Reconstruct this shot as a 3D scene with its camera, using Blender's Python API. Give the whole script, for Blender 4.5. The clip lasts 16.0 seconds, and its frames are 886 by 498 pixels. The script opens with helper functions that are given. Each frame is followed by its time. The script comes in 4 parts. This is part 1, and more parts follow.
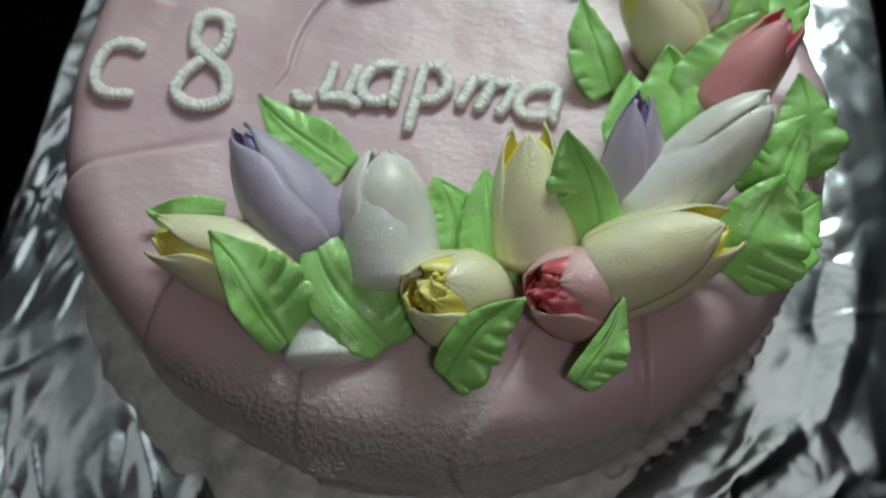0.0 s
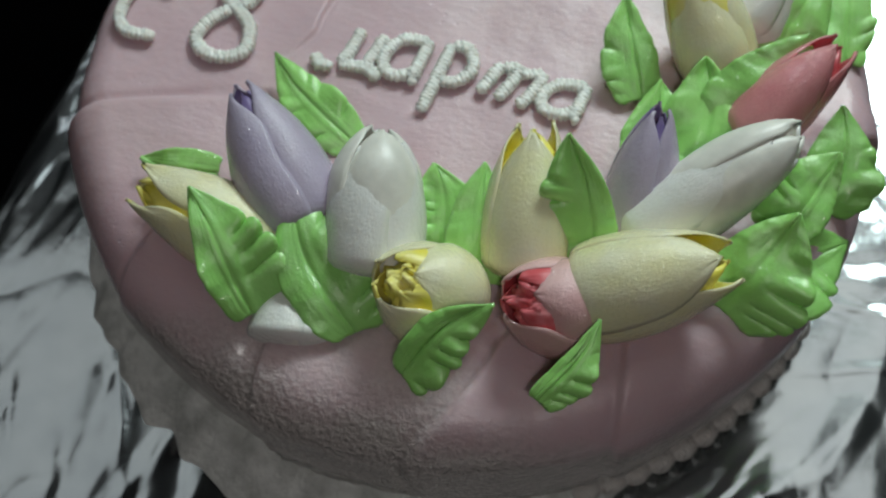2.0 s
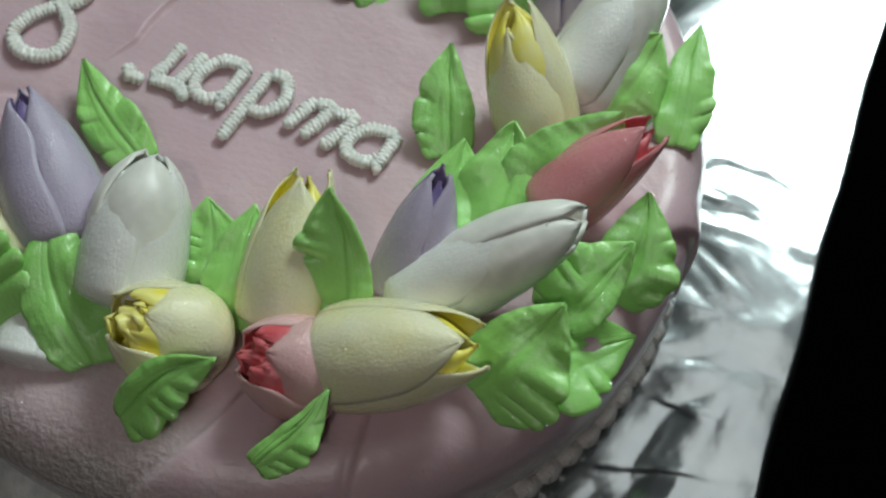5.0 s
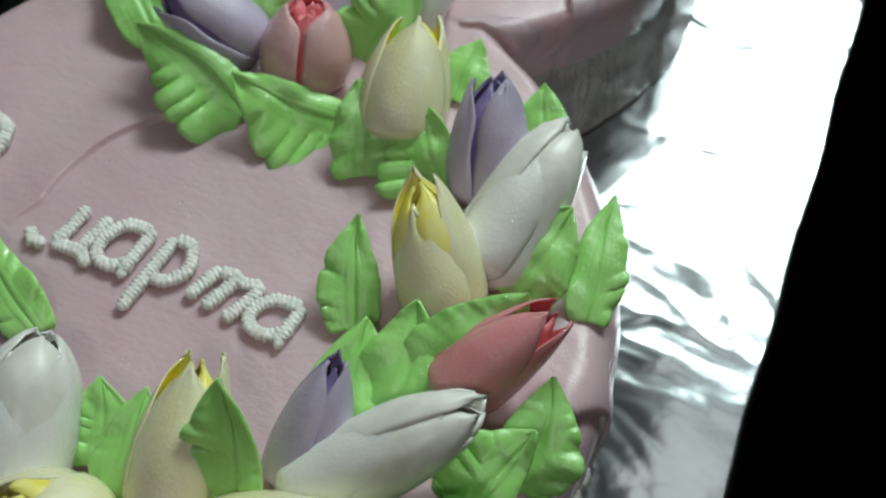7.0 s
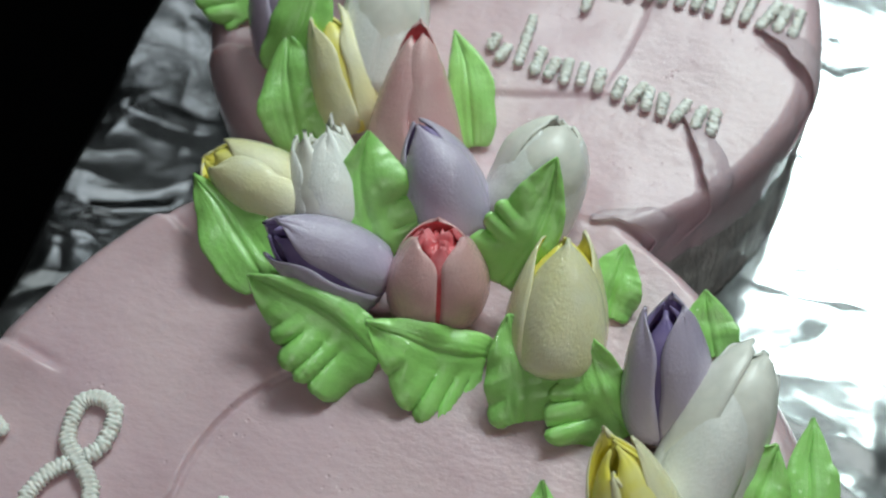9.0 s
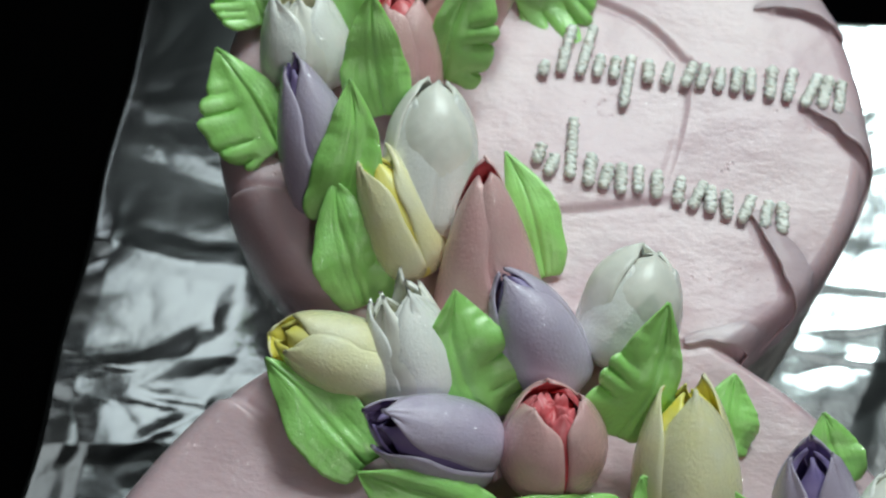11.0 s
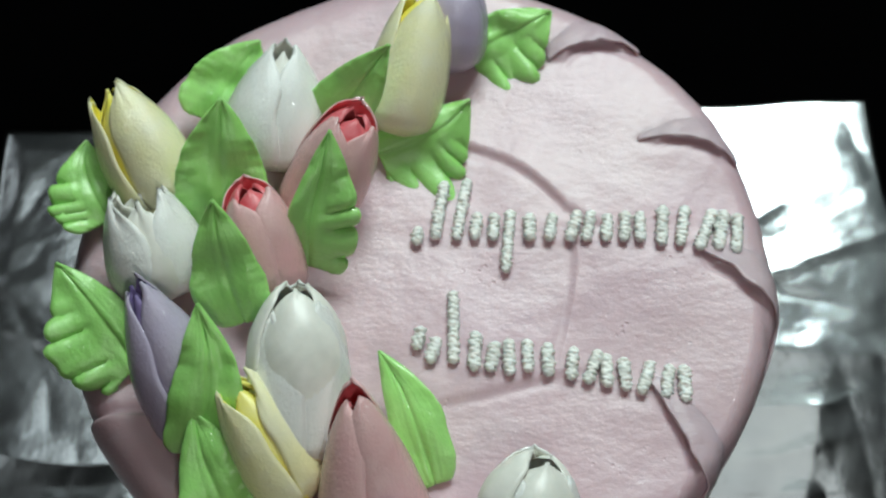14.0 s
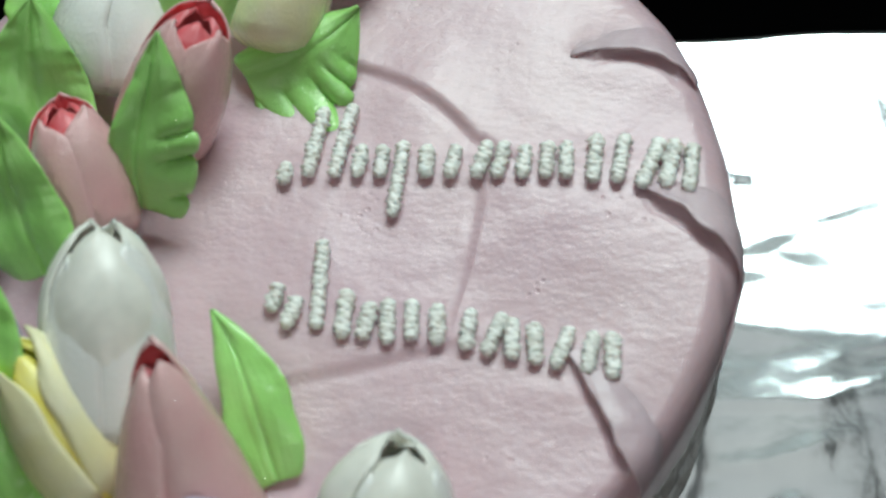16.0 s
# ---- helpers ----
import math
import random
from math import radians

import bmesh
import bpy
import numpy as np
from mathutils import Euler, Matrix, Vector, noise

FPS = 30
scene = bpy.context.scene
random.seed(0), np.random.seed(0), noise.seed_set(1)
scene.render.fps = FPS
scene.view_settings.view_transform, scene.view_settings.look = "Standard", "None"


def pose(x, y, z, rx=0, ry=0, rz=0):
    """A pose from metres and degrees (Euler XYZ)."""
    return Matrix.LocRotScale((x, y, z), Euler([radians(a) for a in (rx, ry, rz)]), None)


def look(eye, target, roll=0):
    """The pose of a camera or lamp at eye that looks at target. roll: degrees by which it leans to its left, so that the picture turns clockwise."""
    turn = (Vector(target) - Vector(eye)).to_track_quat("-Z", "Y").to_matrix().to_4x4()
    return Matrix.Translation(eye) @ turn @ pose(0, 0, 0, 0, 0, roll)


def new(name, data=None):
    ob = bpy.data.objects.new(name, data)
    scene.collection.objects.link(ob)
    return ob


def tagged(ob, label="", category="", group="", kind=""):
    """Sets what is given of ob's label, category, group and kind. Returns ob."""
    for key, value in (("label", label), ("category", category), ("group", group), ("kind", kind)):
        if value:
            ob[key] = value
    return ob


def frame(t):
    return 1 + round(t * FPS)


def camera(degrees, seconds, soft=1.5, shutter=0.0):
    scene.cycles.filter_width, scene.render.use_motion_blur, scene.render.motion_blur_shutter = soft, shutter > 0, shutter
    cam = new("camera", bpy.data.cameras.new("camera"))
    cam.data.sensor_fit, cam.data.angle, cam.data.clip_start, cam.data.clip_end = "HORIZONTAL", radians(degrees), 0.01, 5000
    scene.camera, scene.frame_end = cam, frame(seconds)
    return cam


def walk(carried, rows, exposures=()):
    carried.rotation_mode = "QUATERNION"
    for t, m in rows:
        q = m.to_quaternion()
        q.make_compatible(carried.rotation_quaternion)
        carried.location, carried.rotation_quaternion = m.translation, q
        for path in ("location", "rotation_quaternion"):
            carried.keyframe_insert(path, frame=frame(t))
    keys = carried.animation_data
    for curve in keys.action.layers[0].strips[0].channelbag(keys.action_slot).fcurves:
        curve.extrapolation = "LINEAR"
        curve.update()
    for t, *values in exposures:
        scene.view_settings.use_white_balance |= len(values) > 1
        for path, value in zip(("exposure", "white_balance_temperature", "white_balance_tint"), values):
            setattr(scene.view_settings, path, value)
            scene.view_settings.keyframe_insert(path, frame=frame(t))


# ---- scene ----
cam = camera(36.0, 16.0, soft=2.2)
PATH = [
    (0, (0.0295, -0.2699, 0.4198), (0.0112, -0.1150, 0.1636), -2.42),
    (0.5, (0.0456, -0.2552, 0.4115), (0.0232, -0.1034, 0.1538), -0.37),
    (1, (0.0607, -0.2491, 0.4085), (0.0275, -0.1024, 0.1489), -0.22),
    (1.5, (0.0677, -0.2477, 0.4057), (0.0263, -0.1045, 0.1454), -2.40),
    (2, (0.0693, -0.2467, 0.4072), (0.0218, -0.1039, 0.1477), -4.26),
    (2.5, (0.0723, -0.2438, 0.4086), (0.0258, -0.1017, 0.1485), -4.55),
    (3, (0.0809, -0.2355, 0.4035), (0.0341, -0.0952, 0.1425), -4.11),
    (3.2, (0.0873, -0.2328, 0.4010), (0.0397, -0.0921, 0.1404), -3.51),
    (5.3, (0.1447, -0.1916, 0.3933), (0.0806, -0.0563, 0.1334), -2.15),
    (5.5, (0.1487, -0.1885, 0.3918), (0.0826, -0.0516, 0.1332), -2.14),
    (6, (0.1542, -0.1766, 0.3940), (0.0859, -0.0382, 0.1368), -1.88),
    (6.5, (0.1557, -0.1691, 0.3982), (0.0877, -0.0268, 0.1430), -1.23),
    (7, (0.1469, -0.1579, 0.4035), (0.0833, -0.0106, 0.1501), -0.47),
    (7.5, (0.1229, -0.1446, 0.4071), (0.0634, 0.0064, 0.1547), -1.15),
    (8, (0.0972, -0.1326, 0.4088), (0.0399, 0.0198, 0.1569), -1.90),
    (8.5, (0.0726, -0.1190, 0.4088), (0.0191, 0.0329, 0.1557), -1.66),
    (9, (0.0601, -0.1054, 0.4053), (0.0121, 0.0472, 0.1515), -2.04),
    (9.2, (0.0533, -0.1018, 0.4055), (0.0083, 0.0514, 0.1515), -2.05),
    (11.3, (-0.0388, -0.0418, 0.4170), (-0.0391, 0.1015, 0.1534), 5.01),
    (11.5, (-0.0436, -0.0351, 0.4184), (-0.0428, 0.1075, 0.1544), 4.91),
    (12, (-0.0448, -0.0144, 0.4217), (-0.0422, 0.1256, 0.1564), 4.36),
    (12.5, (-0.0414, 0.0075, 0.4162), (-0.0380, 0.1430, 0.1485), 3.26),
    (13, (-0.0299, 0.0235, 0.4170), (-0.0246, 0.1562, 0.1481), 3.20),
    (13.5, (-0.0184, 0.0282, 0.4197), (-0.0146, 0.1599, 0.1502), 1.92),
    (14, (-0.0040, 0.0279, 0.4222), (-0.0013, 0.1602, 0.1529), 0.72),
    (14.5, (0.0086, 0.0301, 0.4039), (0.0095, 0.1640, 0.1354), -0.73),
    (15, (0.0250, 0.0361, 0.3776), (0.0183, 0.1696, 0.1090), -4.08),
    (15.5, (0.0358, 0.0414, 0.3548), (0.0221, 0.1797, 0.0889), -6.72),
    (16, (0.0490, 0.0433, 0.3377), (0.0283, 0.1838, 0.0734), -7.80),
]
walk(cam, [(t, look(eye, target, roll)) for t, eye, target, roll in PATH])
cam.data.dof.use_dof, cam.data.dof.focus_distance, cam.data.dof.aperture_fstop = True, 0.355, 14.0

# ---- light ----
world = bpy.data.worlds.new("room_light")
scene.world = world
world.use_nodes = True
world.node_tree.nodes["Background"].inputs[0].default_value = (0.75, 0.85, 1.0, 1)
world.node_tree.nodes["Background"].inputs[1].default_value = 0.03


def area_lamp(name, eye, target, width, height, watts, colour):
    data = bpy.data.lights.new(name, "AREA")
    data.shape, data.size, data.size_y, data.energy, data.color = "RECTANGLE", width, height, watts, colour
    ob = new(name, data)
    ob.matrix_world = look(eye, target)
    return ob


area_lamp("kitchen_lamp", (0.185, 0.92, 0.97), (0.05, 0.20, 0.05), 0.54, 0.34, 11.5, (0.85, 1.0, 0.97))
# Unseen small lamp behind the camera, set from the glints on the cream.
area_lamp("front_lamp", (0.30, -0.78, 1.32), (0.0, 0.05, 0.06), 0.13, 0.13, 2.7, (1.0, 0.95, 0.91))
# Added fill, no such lamp known: brightens the foil left of the back round.
area_lamp("left_foil_fill", (-0.41, 0.945, 1.83), (-0.41, 0.944, 0.0), 0.42, 0.54, 0.95, (0.90, 1.0, 1.0))
# Unseen panel added so the foil at front left reflects something pale.
area_lamp("front_left_foil_fill", (-1.05, 0.50, 1.83), (-1.05, 0.499, 0.0), 0.6, 0.6, 0.6, (0.94, 1.0, 1.0))
# Another added panel, put where the far left foil mirrors it.
area_lamp("far_left_foil_fill", (-1.12, 1.42, 1.83), (-1.12, 1.419, 0.0), 0.3, 0.4, 0.4, (0.90, 0.97, 1.0))
# Panel added well below the ceiling so the right foil reflects pale streaks.
area_lamp("right_foil_fill", (0.33, 0.47, 1.25), (0.33, 0.469, 0.0), 0.36, 0.42, 0.42, (0.96, 1.0, 0.97))
scene.view_settings.exposure = 0.0


# ---- materials ----
def material(name, colour, rough=0.5, metal=0.0, spec=0.5, sss=0.0, second=None, scale=60.0, bump=0.2, bump_scale=400.0, depth=0.001, vary=0.0, fine=0.35, detail=3, stretch=1.0, wet=0.0, glint=0.0018, drawn=(1, 1, 1)):
    """Two scales of colour and relief, in metres of the object's own space."""
    m = bpy.data.materials.new(name)
    m.use_nodes = True
    t = m.node_tree
    p = t.nodes["Principled BSDF"]
    coord = t.nodes.new("ShaderNodeTexCoord")
    big = t.nodes.new("ShaderNodeTexNoise")
    big.inputs["Scale"].default_value = scale
    big.inputs["Detail"].default_value = 4
    t.links.new(coord.outputs["Object"], big.inputs["Vector"])
    mix = t.nodes.new("ShaderNodeMix")
    mix.data_type = "RGBA"
    mix.inputs["A"].default_value = (*colour, 1)
    mix.inputs["B"].default_value = (*(second or [c * 0.82 for c in colour]), 1)
    ramp = t.nodes.new("ShaderNodeMapRange")
    ramp.inputs["From Min"].default_value, ramp.inputs["From Max"].default_value = 0.35, 0.68
    t.links.new(big.outputs["Fac"], ramp.inputs["Value"])
    t.links.new(ramp.outputs["Result"], mix.inputs["Factor"])
    last = mix.outputs["Result"]
    if vary:
        info = t.nodes.new("ShaderNodeObjectInfo")
        hsv = t.nodes.new("ShaderNodeHueSaturation")
        amount = t.nodes.new("ShaderNodeMapRange")
        amount.inputs["To Min"].default_value, amount.inputs["To Max"].default_value = 1 - vary, 1 + vary
        t.links.new(info.outputs["Random"], amount.inputs["Value"])
        t.links.new(amount.outputs["Result"], hsv.inputs["Value"])
        t.links.new(last, hsv.inputs["Color"])
        last = hsv.outputs["Color"]
    t.links.new(last, p.inputs["Base Color"])
    p.inputs["Roughness"].default_value = rough
    p.inputs["Metallic"].default_value = metal
    p.inputs["Specular IOR Level"].default_value = spec
    if sss:
        p.inputs["Subsurface Weight"].default_value = sss
        p.inputs["Subsurface Radius"].default_value = (1.0, 0.75, 0.65)
        p.inputs["Subsurface Scale"].default_value = 0.006 if sss > 0.4 else 0.003
    fines = t.nodes.new("ShaderNodeTexNoise")
    fines.inputs["Scale"].default_value = bump_scale
    fines.inputs["Detail"].default_value = detail
    fines.inputs["Roughness"].default_value = 0.62
    along = t.nodes.new("ShaderNodeMapping")
    along.inputs["Scale"].default_value = (drawn[0], drawn[1], drawn[2] * stretch)
    t.links.new(coord.outputs["Object"], along.inputs["Vector"])
    t.links.new(along.outputs["Vector"], fines.inputs["Vector"])
    add = t.nodes.new("ShaderNodeMath")
    add.operation = "MULTIPLY_ADD"
    add.inputs[1].default_value = fine
    t.links.new(fines.outputs["Fac"], add.inputs[0])
    t.links.new(big.outputs["Fac"], add.inputs[2])
    b = t.nodes.new("ShaderNodeBump")
    b.inputs["Strength"].default_value, b.inputs["Distance"].default_value = bump, depth
    t.links.new(add.outputs[0], b.inputs["Height"])
    t.links.new(b.outputs["Normal"], p.inputs["Normal"])
    if wet:
        # a wet skin, broken into small glints
        p.inputs["Coat Weight"].default_value, p.inputs["Coat Roughness"].default_value = wet, 0.09
        grain = t.nodes.new("ShaderNodeTexNoise")
        grain.inputs["Scale"].default_value, grain.inputs["Detail"].default_value = 900, 2
        pull = t.nodes.new("ShaderNodeMapping")
        pull.inputs["Scale"].default_value = drawn
        t.links.new(coord.outputs["Object"], pull.inputs["Vector"])
        t.links.new(pull.outputs["Vector"], grain.inputs["Vector"])
        rub = t.nodes.new("ShaderNodeBump")
        rub.inputs["Strength"].default_value, rub.inputs["Distance"].default_value = 1.0, glint
        t.links.new(grain.outputs["Fac"], rub.inputs["Height"])
        t.links.new(rub.outputs["Normal"], p.inputs["Coat Normal"])
        p.inputs["Coat IOR"].default_value = 1.6
    return m


GREEN = material("green_cream", (0.40, 0.83, 0.23), 0.29, sss=0.1, second=(0.34, 0.78, 0.18), scale=70, bump=0.45, bump_scale=520, fine=0.6, detail=5, stretch=0.6, vary=0.10, wet=1.0, glint=0.0008)
CREAM = {
    "yellow": material("pale_yellow_cream", (0.94, 0.89, 0.50), 0.42, sss=0.12, second=(0.93, 0.90, 0.64), scale=90, bump=0.38, bump_scale=1250, depth=0.0008, fine=0.7, detail=4, stretch=0.7, vary=0.05, wet=0.9, glint=0.0008),
    "white": material("white_cream", (0.95, 0.95, 0.91), 0.42, sss=0.12, second=(0.92, 0.93, 0.89), scale=90, bump=0.38, bump_scale=1250, depth=0.0008, fine=0.7, detail=4, stretch=0.7, vary=0.04, wet=0.9, glint=0.0008),
    "pink": material("rose_cream", (0.81, 0.45, 0.46), 0.42, sss=0.12, second=(0.83, 0.53, 0.52), scale=90, bump=0.38, bump_scale=1250, depth=0.0008, fine=0.7, detail=4, stretch=0.7, vary=0.08, wet=0.9, glint=0.0008),
    "rose": material("deep_rose_cream", (0.80, 0.28, 0.31), 0.42, sss=0.12, second=(0.82, 0.36, 0.37), scale=90, bump=0.38, bump_scale=1250, depth=0.0008, fine=0.7, detail=4, stretch=0.7, vary=0.08, wet=0.9, glint=0.0008),
    "purple": material("lilac_cream", (0.51, 0.44, 0.60), 0.42, sss=0.12, second=(0.56, 0.49, 0.63), scale=90, bump=0.38, bump_scale=1250, depth=0.0008, fine=0.7, detail=4, stretch=0.7, vary=0.08, wet=0.9, glint=0.0008),
}
HEART = {
    "yellow": material("bright_yellow_cream", (0.97, 0.86, 0.10), 0.38, sss=0.1, second=(0.96, 0.90, 0.36), scale=120),
    "white": material("chalk_white_cream", (0.95, 0.94, 0.86), 0.36, sss=0.1, scale=120),
    "pink": material("raspberry_cream", (0.74, 0.11, 0.13), 0.38, sss=0.1, second=(0.84, 0.24, 0.27), scale=220),
    "purple": material("violet_cream", (0.20, 0.15, 0.36), 0.40, sss=0.1, second=(0.32, 0.25, 0.47), scale=160),
}
HEART["rose"] = HEART["pink"]
ICING = material("pink_icing", (0.69, 0.505, 0.545), 0.34, sss=0.45, second=(0.655, 0.46, 0.52), scale=25, bump=0.4, bump_scale=400, depth=0.0010, fine=0.55, detail=4, wet=0.5, glint=0.0010, drawn=(0.75, 1.15, 1))


def finish_icing(m):
    """Pores in the icing, and the bare, smeared patch low on the side, with a ragged edge."""
    t = m.node_tree
    p = t.nodes["Principled BSDF"]
    coord = t.nodes.new("ShaderNodeTexCoord")
    pores = t.nodes.new("ShaderNodeTexVoronoi")
    pores.inputs["Scale"].default_value = 420
    t.links.new(coord.outputs["Object"], pores.inputs["Vector"])
    hole = t.nodes.new("ShaderNodeMapRange")
    hole.inputs["From Min"].default_value, hole.inputs["From Max"].default_value = 0.10, 0.26
    t.links.new(pores.outputs["Distance"], hole.inputs["Value"])
    where = t.nodes.new("ShaderNodeTexNoise")
    where.inputs["Scale"].default_value = 55
    t.links.new(coord.outputs["Object"], where.inputs["Vector"])
    some = t.nodes.new("ShaderNodeMapRange")
    some.inputs["From Min"].default_value, some.inputs["From Max"].default_value = 0.60, 0.72
    t.links.new(where.outputs["Fac"], some.inputs["Value"])
    dent = t.nodes.new("ShaderNodeMix")
    dent.inputs["A"].default_value = 1.0
    t.links.new(some.outputs["Result"], dent.inputs["Factor"])
    t.links.new(hole.outputs["Result"], dent.inputs["B"])
    bump = t.nodes.new("ShaderNodeBump")
    bump.inputs["Strength"].default_value, bump.inputs["Distance"].default_value = 0.45, 0.0005
    t.links.new(dent.outputs["Result"], bump.inputs["Height"])
    t.links.new(p.inputs["Normal"].links[0].from_socket, bump.inputs["Normal"])
    t.links.new(bump.outputs["Normal"], p.inputs["Normal"])
    bare = t.nodes.new("ShaderNodeBsdfPrincipled")
    bare.inputs["Roughness"].default_value, bare.inputs["Specular IOR Level"].default_value = 0.08, 0.9
    rough = t.nodes.new("ShaderNodeTexNoise")
    rough.inputs["Scale"].default_value, rough.inputs["Detail"].default_value = 560, 5
    t.links.new(coord.outputs["Object"], rough.inputs["Vector"])
    tone = t.nodes.new("ShaderNodeMix")
    tone.data_type = "RGBA"
    tone.inputs["A"].default_value, tone.inputs["B"].default_value = (0.42, 0.37, 0.36, 1), (0.92, 0.86, 0.84, 1)
    t.links.new(rough.outputs["Fac"], tone.inputs["Factor"])
    t.links.new(tone.outputs["Result"], bare.inputs["Base Color"])
    rub = t.nodes.new("ShaderNodeBump")
    rub.inputs["Strength"].default_value, rub.inputs["Distance"].default_value = 0.9, 0.0024
    t.links.new(rough.outputs["Fac"], rub.inputs["Height"])
    t.links.new(rub.outputs["Normal"], bare.inputs["Normal"])
    split = t.nodes.new("ShaderNodeSeparateXYZ")
    t.links.new(coord.outputs["Object"], split.inputs["Vector"])
    ragged = t.nodes.new("ShaderNodeTexNoise")
    ragged.inputs["Scale"].default_value, ragged.inputs["Detail"].default_value = 45, 6
    t.links.new(coord.outputs["Object"], ragged.inputs["Vector"])
    near = t.nodes.new("ShaderNodeVectorMath")
    near.operation = "DISTANCE"
    near.inputs[1].default_value = (-0.016, -0.118, 0.050)
    t.links.new(coord.outputs["Object"], near.inputs[0])
    patch = t.nodes.new("ShaderNodeMapRange")
    patch.inputs["From Min"].default_value, patch.inputs["From Max"].default_value = 0.105, 0.045
    patch.inputs["To Min"].default_value, patch.inputs["To Max"].default_value = 0.036, 0.062
    t.links.new(near.outputs["Value"], patch.inputs["Value"])
    level = t.nodes.new("ShaderNodeMath")
    level.operation = "MULTIPLY_ADD"
    level.inputs[1].default_value = 0.022
    t.links.new(ragged.outputs["Fac"], level.inputs[0])
    t.links.new(patch.outputs["Result"], level.inputs[2])
    under = t.nodes.new("ShaderNodeMath")
    under.operation = "SUBTRACT"
    t.links.new(level.outputs[0], under.inputs[0])
    t.links.new(split.outputs["Z"], under.inputs[1])
    edge = t.nodes.new("ShaderNodeMapRange")
    edge.inputs["From Min"].default_value, edge.inputs["From Max"].default_value = -0.0065, 0.0060
    t.links.new(under.outputs[0], edge.inputs["Value"])
    both = t.nodes.new("ShaderNodeMixShader")
    t.links.new(edge.outputs["Result"], both.inputs["Fac"])
    t.links.new(p.outputs[0], both.inputs[1])
    t.links.new(bare.outputs[0], both.inputs[2])
    t.links.new(both.outputs[0], t.nodes["Material Output"].inputs["Surface"])


finish_icing(ICING)
PIPING = material("white_piping", (0.95, 0.95, 0.89), 0.36, sss=0.3, scale=200, bump=0.4, bump_scale=900, depth=0.0006)
FOIL = material("crumpled_foil", (0.50, 0.53, 0.54), 0.14, metal=1.0, second=(0.42, 0.45, 0.47), scale=40, bump=0.10, bump_scale=160, depth=0.0012)
BLACK = material("black_cloth", (0.0008, 0.0008, 0.0009), 1.0, spec=0.0, scale=30, bump=0.1, bump_scale=900)
WALL = material("wall_paint", (0.10, 0.095, 0.095), 0.8, scale=3, bump=0.1, bump_scale=80)
SIDE = material("smeared_grey_cream", (0.72, 0.69, 0.66), 0.28, sss=0.1, second=(0.38, 0.36, 0.35), scale=85, bump=0.8, bump_scale=300, depth=0.003, fine=1.0, stretch=0.25)
# Colour of the band that imitates a pale reflection at the cake's foot.
PALE_BAND = material("pale_band_white", (0.86, 0.88, 0.86), 0.18, sss=0.0, second=(0.50, 0.52, 0.50), scale=110, bump=0.8, bump_scale=420, depth=0.002, fine=0.8, wet=0.5, glint=0.0010)


# ---- helpers for meshes ----
def mesh_of(name, verts, faces, mat, smooth=True):
    me = bpy.data.meshes.new(name)
    me.from_pydata([tuple(v) for v in verts], [], faces)
    me.materials.append(mat)
    if smooth:
        me.polygons.foreach_set("use_smooth", [True] * len(me.polygons))
    me.update()
    return me


def part(name, me, parent, label=""):
    ob = new(name, me)
    ob.parent = parent
    return tagged(ob, label)


def grid_faces(rows, cols, closed=False, start=0, flip=False):
    out = []
    for i in range(rows - 1):
        for j in range(cols if closed else cols - 1):
            k = (j + 1) % cols
            q = (start + i * cols + j, start + i * cols + k, start + (i + 1) * cols + k, start + (i + 1) * cols + j)
            out.append(q[::-1] if flip else q)
    return out


def shell(points, normals, thick):
    """A closed sheet from a grid of points, thinned by thick (one value for each point)."""
    rows, cols = points.shape[:2]
    n = rows * cols
    both = np.concatenate([(points + normals * thick[..., None] / 2).reshape(-1, 3), (points - normals * thick[..., None] / 2).reshape(-1, 3)])
    faces = grid_faces(rows, cols) + grid_faces(rows, cols, start=n, flip=True)
    loop = [j for j in range(cols)] + [i * cols + cols - 1 for i in range(1, rows)] + [(rows - 1) * cols + j for j in range(cols - 2, -1, -1)] + [i * cols for i in range(rows - 2, 0, -1)]
    for a, b in zip(loop, loop[1:] + loop[:1]):
        faces.append((b, a, a + n, b + n))
    return both, faces


def grid_normals(p):
    du, dv = np.gradient(p, axis=0), np.gradient(p, axis=1)
    n = np.cross(dv, du)
    return n / (np.linalg.norm(n, axis=-1, keepdims=True) + 1e-12)


def box(name, lo, hi, mat):
    v = [(x, y, z) for x in (lo[0], hi[0]) for y in (lo[1], hi[1]) for z in (lo[2], hi[2])]
    return mesh_of(name, v, [(0, 1, 3, 2), (4, 6, 7, 5), (0, 4, 5, 1), (2, 3, 7, 6), (0, 2, 6, 4), (1, 5, 7, 3)], mat, smooth=False)


# ---- room and table ----
def setting(name, lo, hi, mat, label, category):
    return tagged(new(name, box(name, lo, hi, mat)), label, category, kind="structure")


setting("floor", (-2.5, -2.5, -0.80), (2.5, 2.5, -0.75), WALL, "plain grey floor of the room", "floor")
setting("ceiling", (-2.5, -2.5, 1.85), (2.5, 2.5, 1.90), WALL, "plain grey ceiling of the room", "ceiling")
setting("wall_north", (-2.5, 2.5, -0.75), (2.5, 2.6, 1.85), WALL, "plain grey wall of the room", "wall")
setting("wall_south", (-2.5, -2.6, -0.75), (2.5, -2.5, 1.85), WALL, "plain grey wall of the room", "wall")
setting("wall_east", (2.5, -2.5, -0.75), (2.6, 2.5, 1.85), WALL, "plain grey wall of the room", "wall")
setting("wall_west", (-2.6, -2.5, -0.75), (-2.5, 2.5, 1.85), WALL, "plain grey wall of the room", "wall")

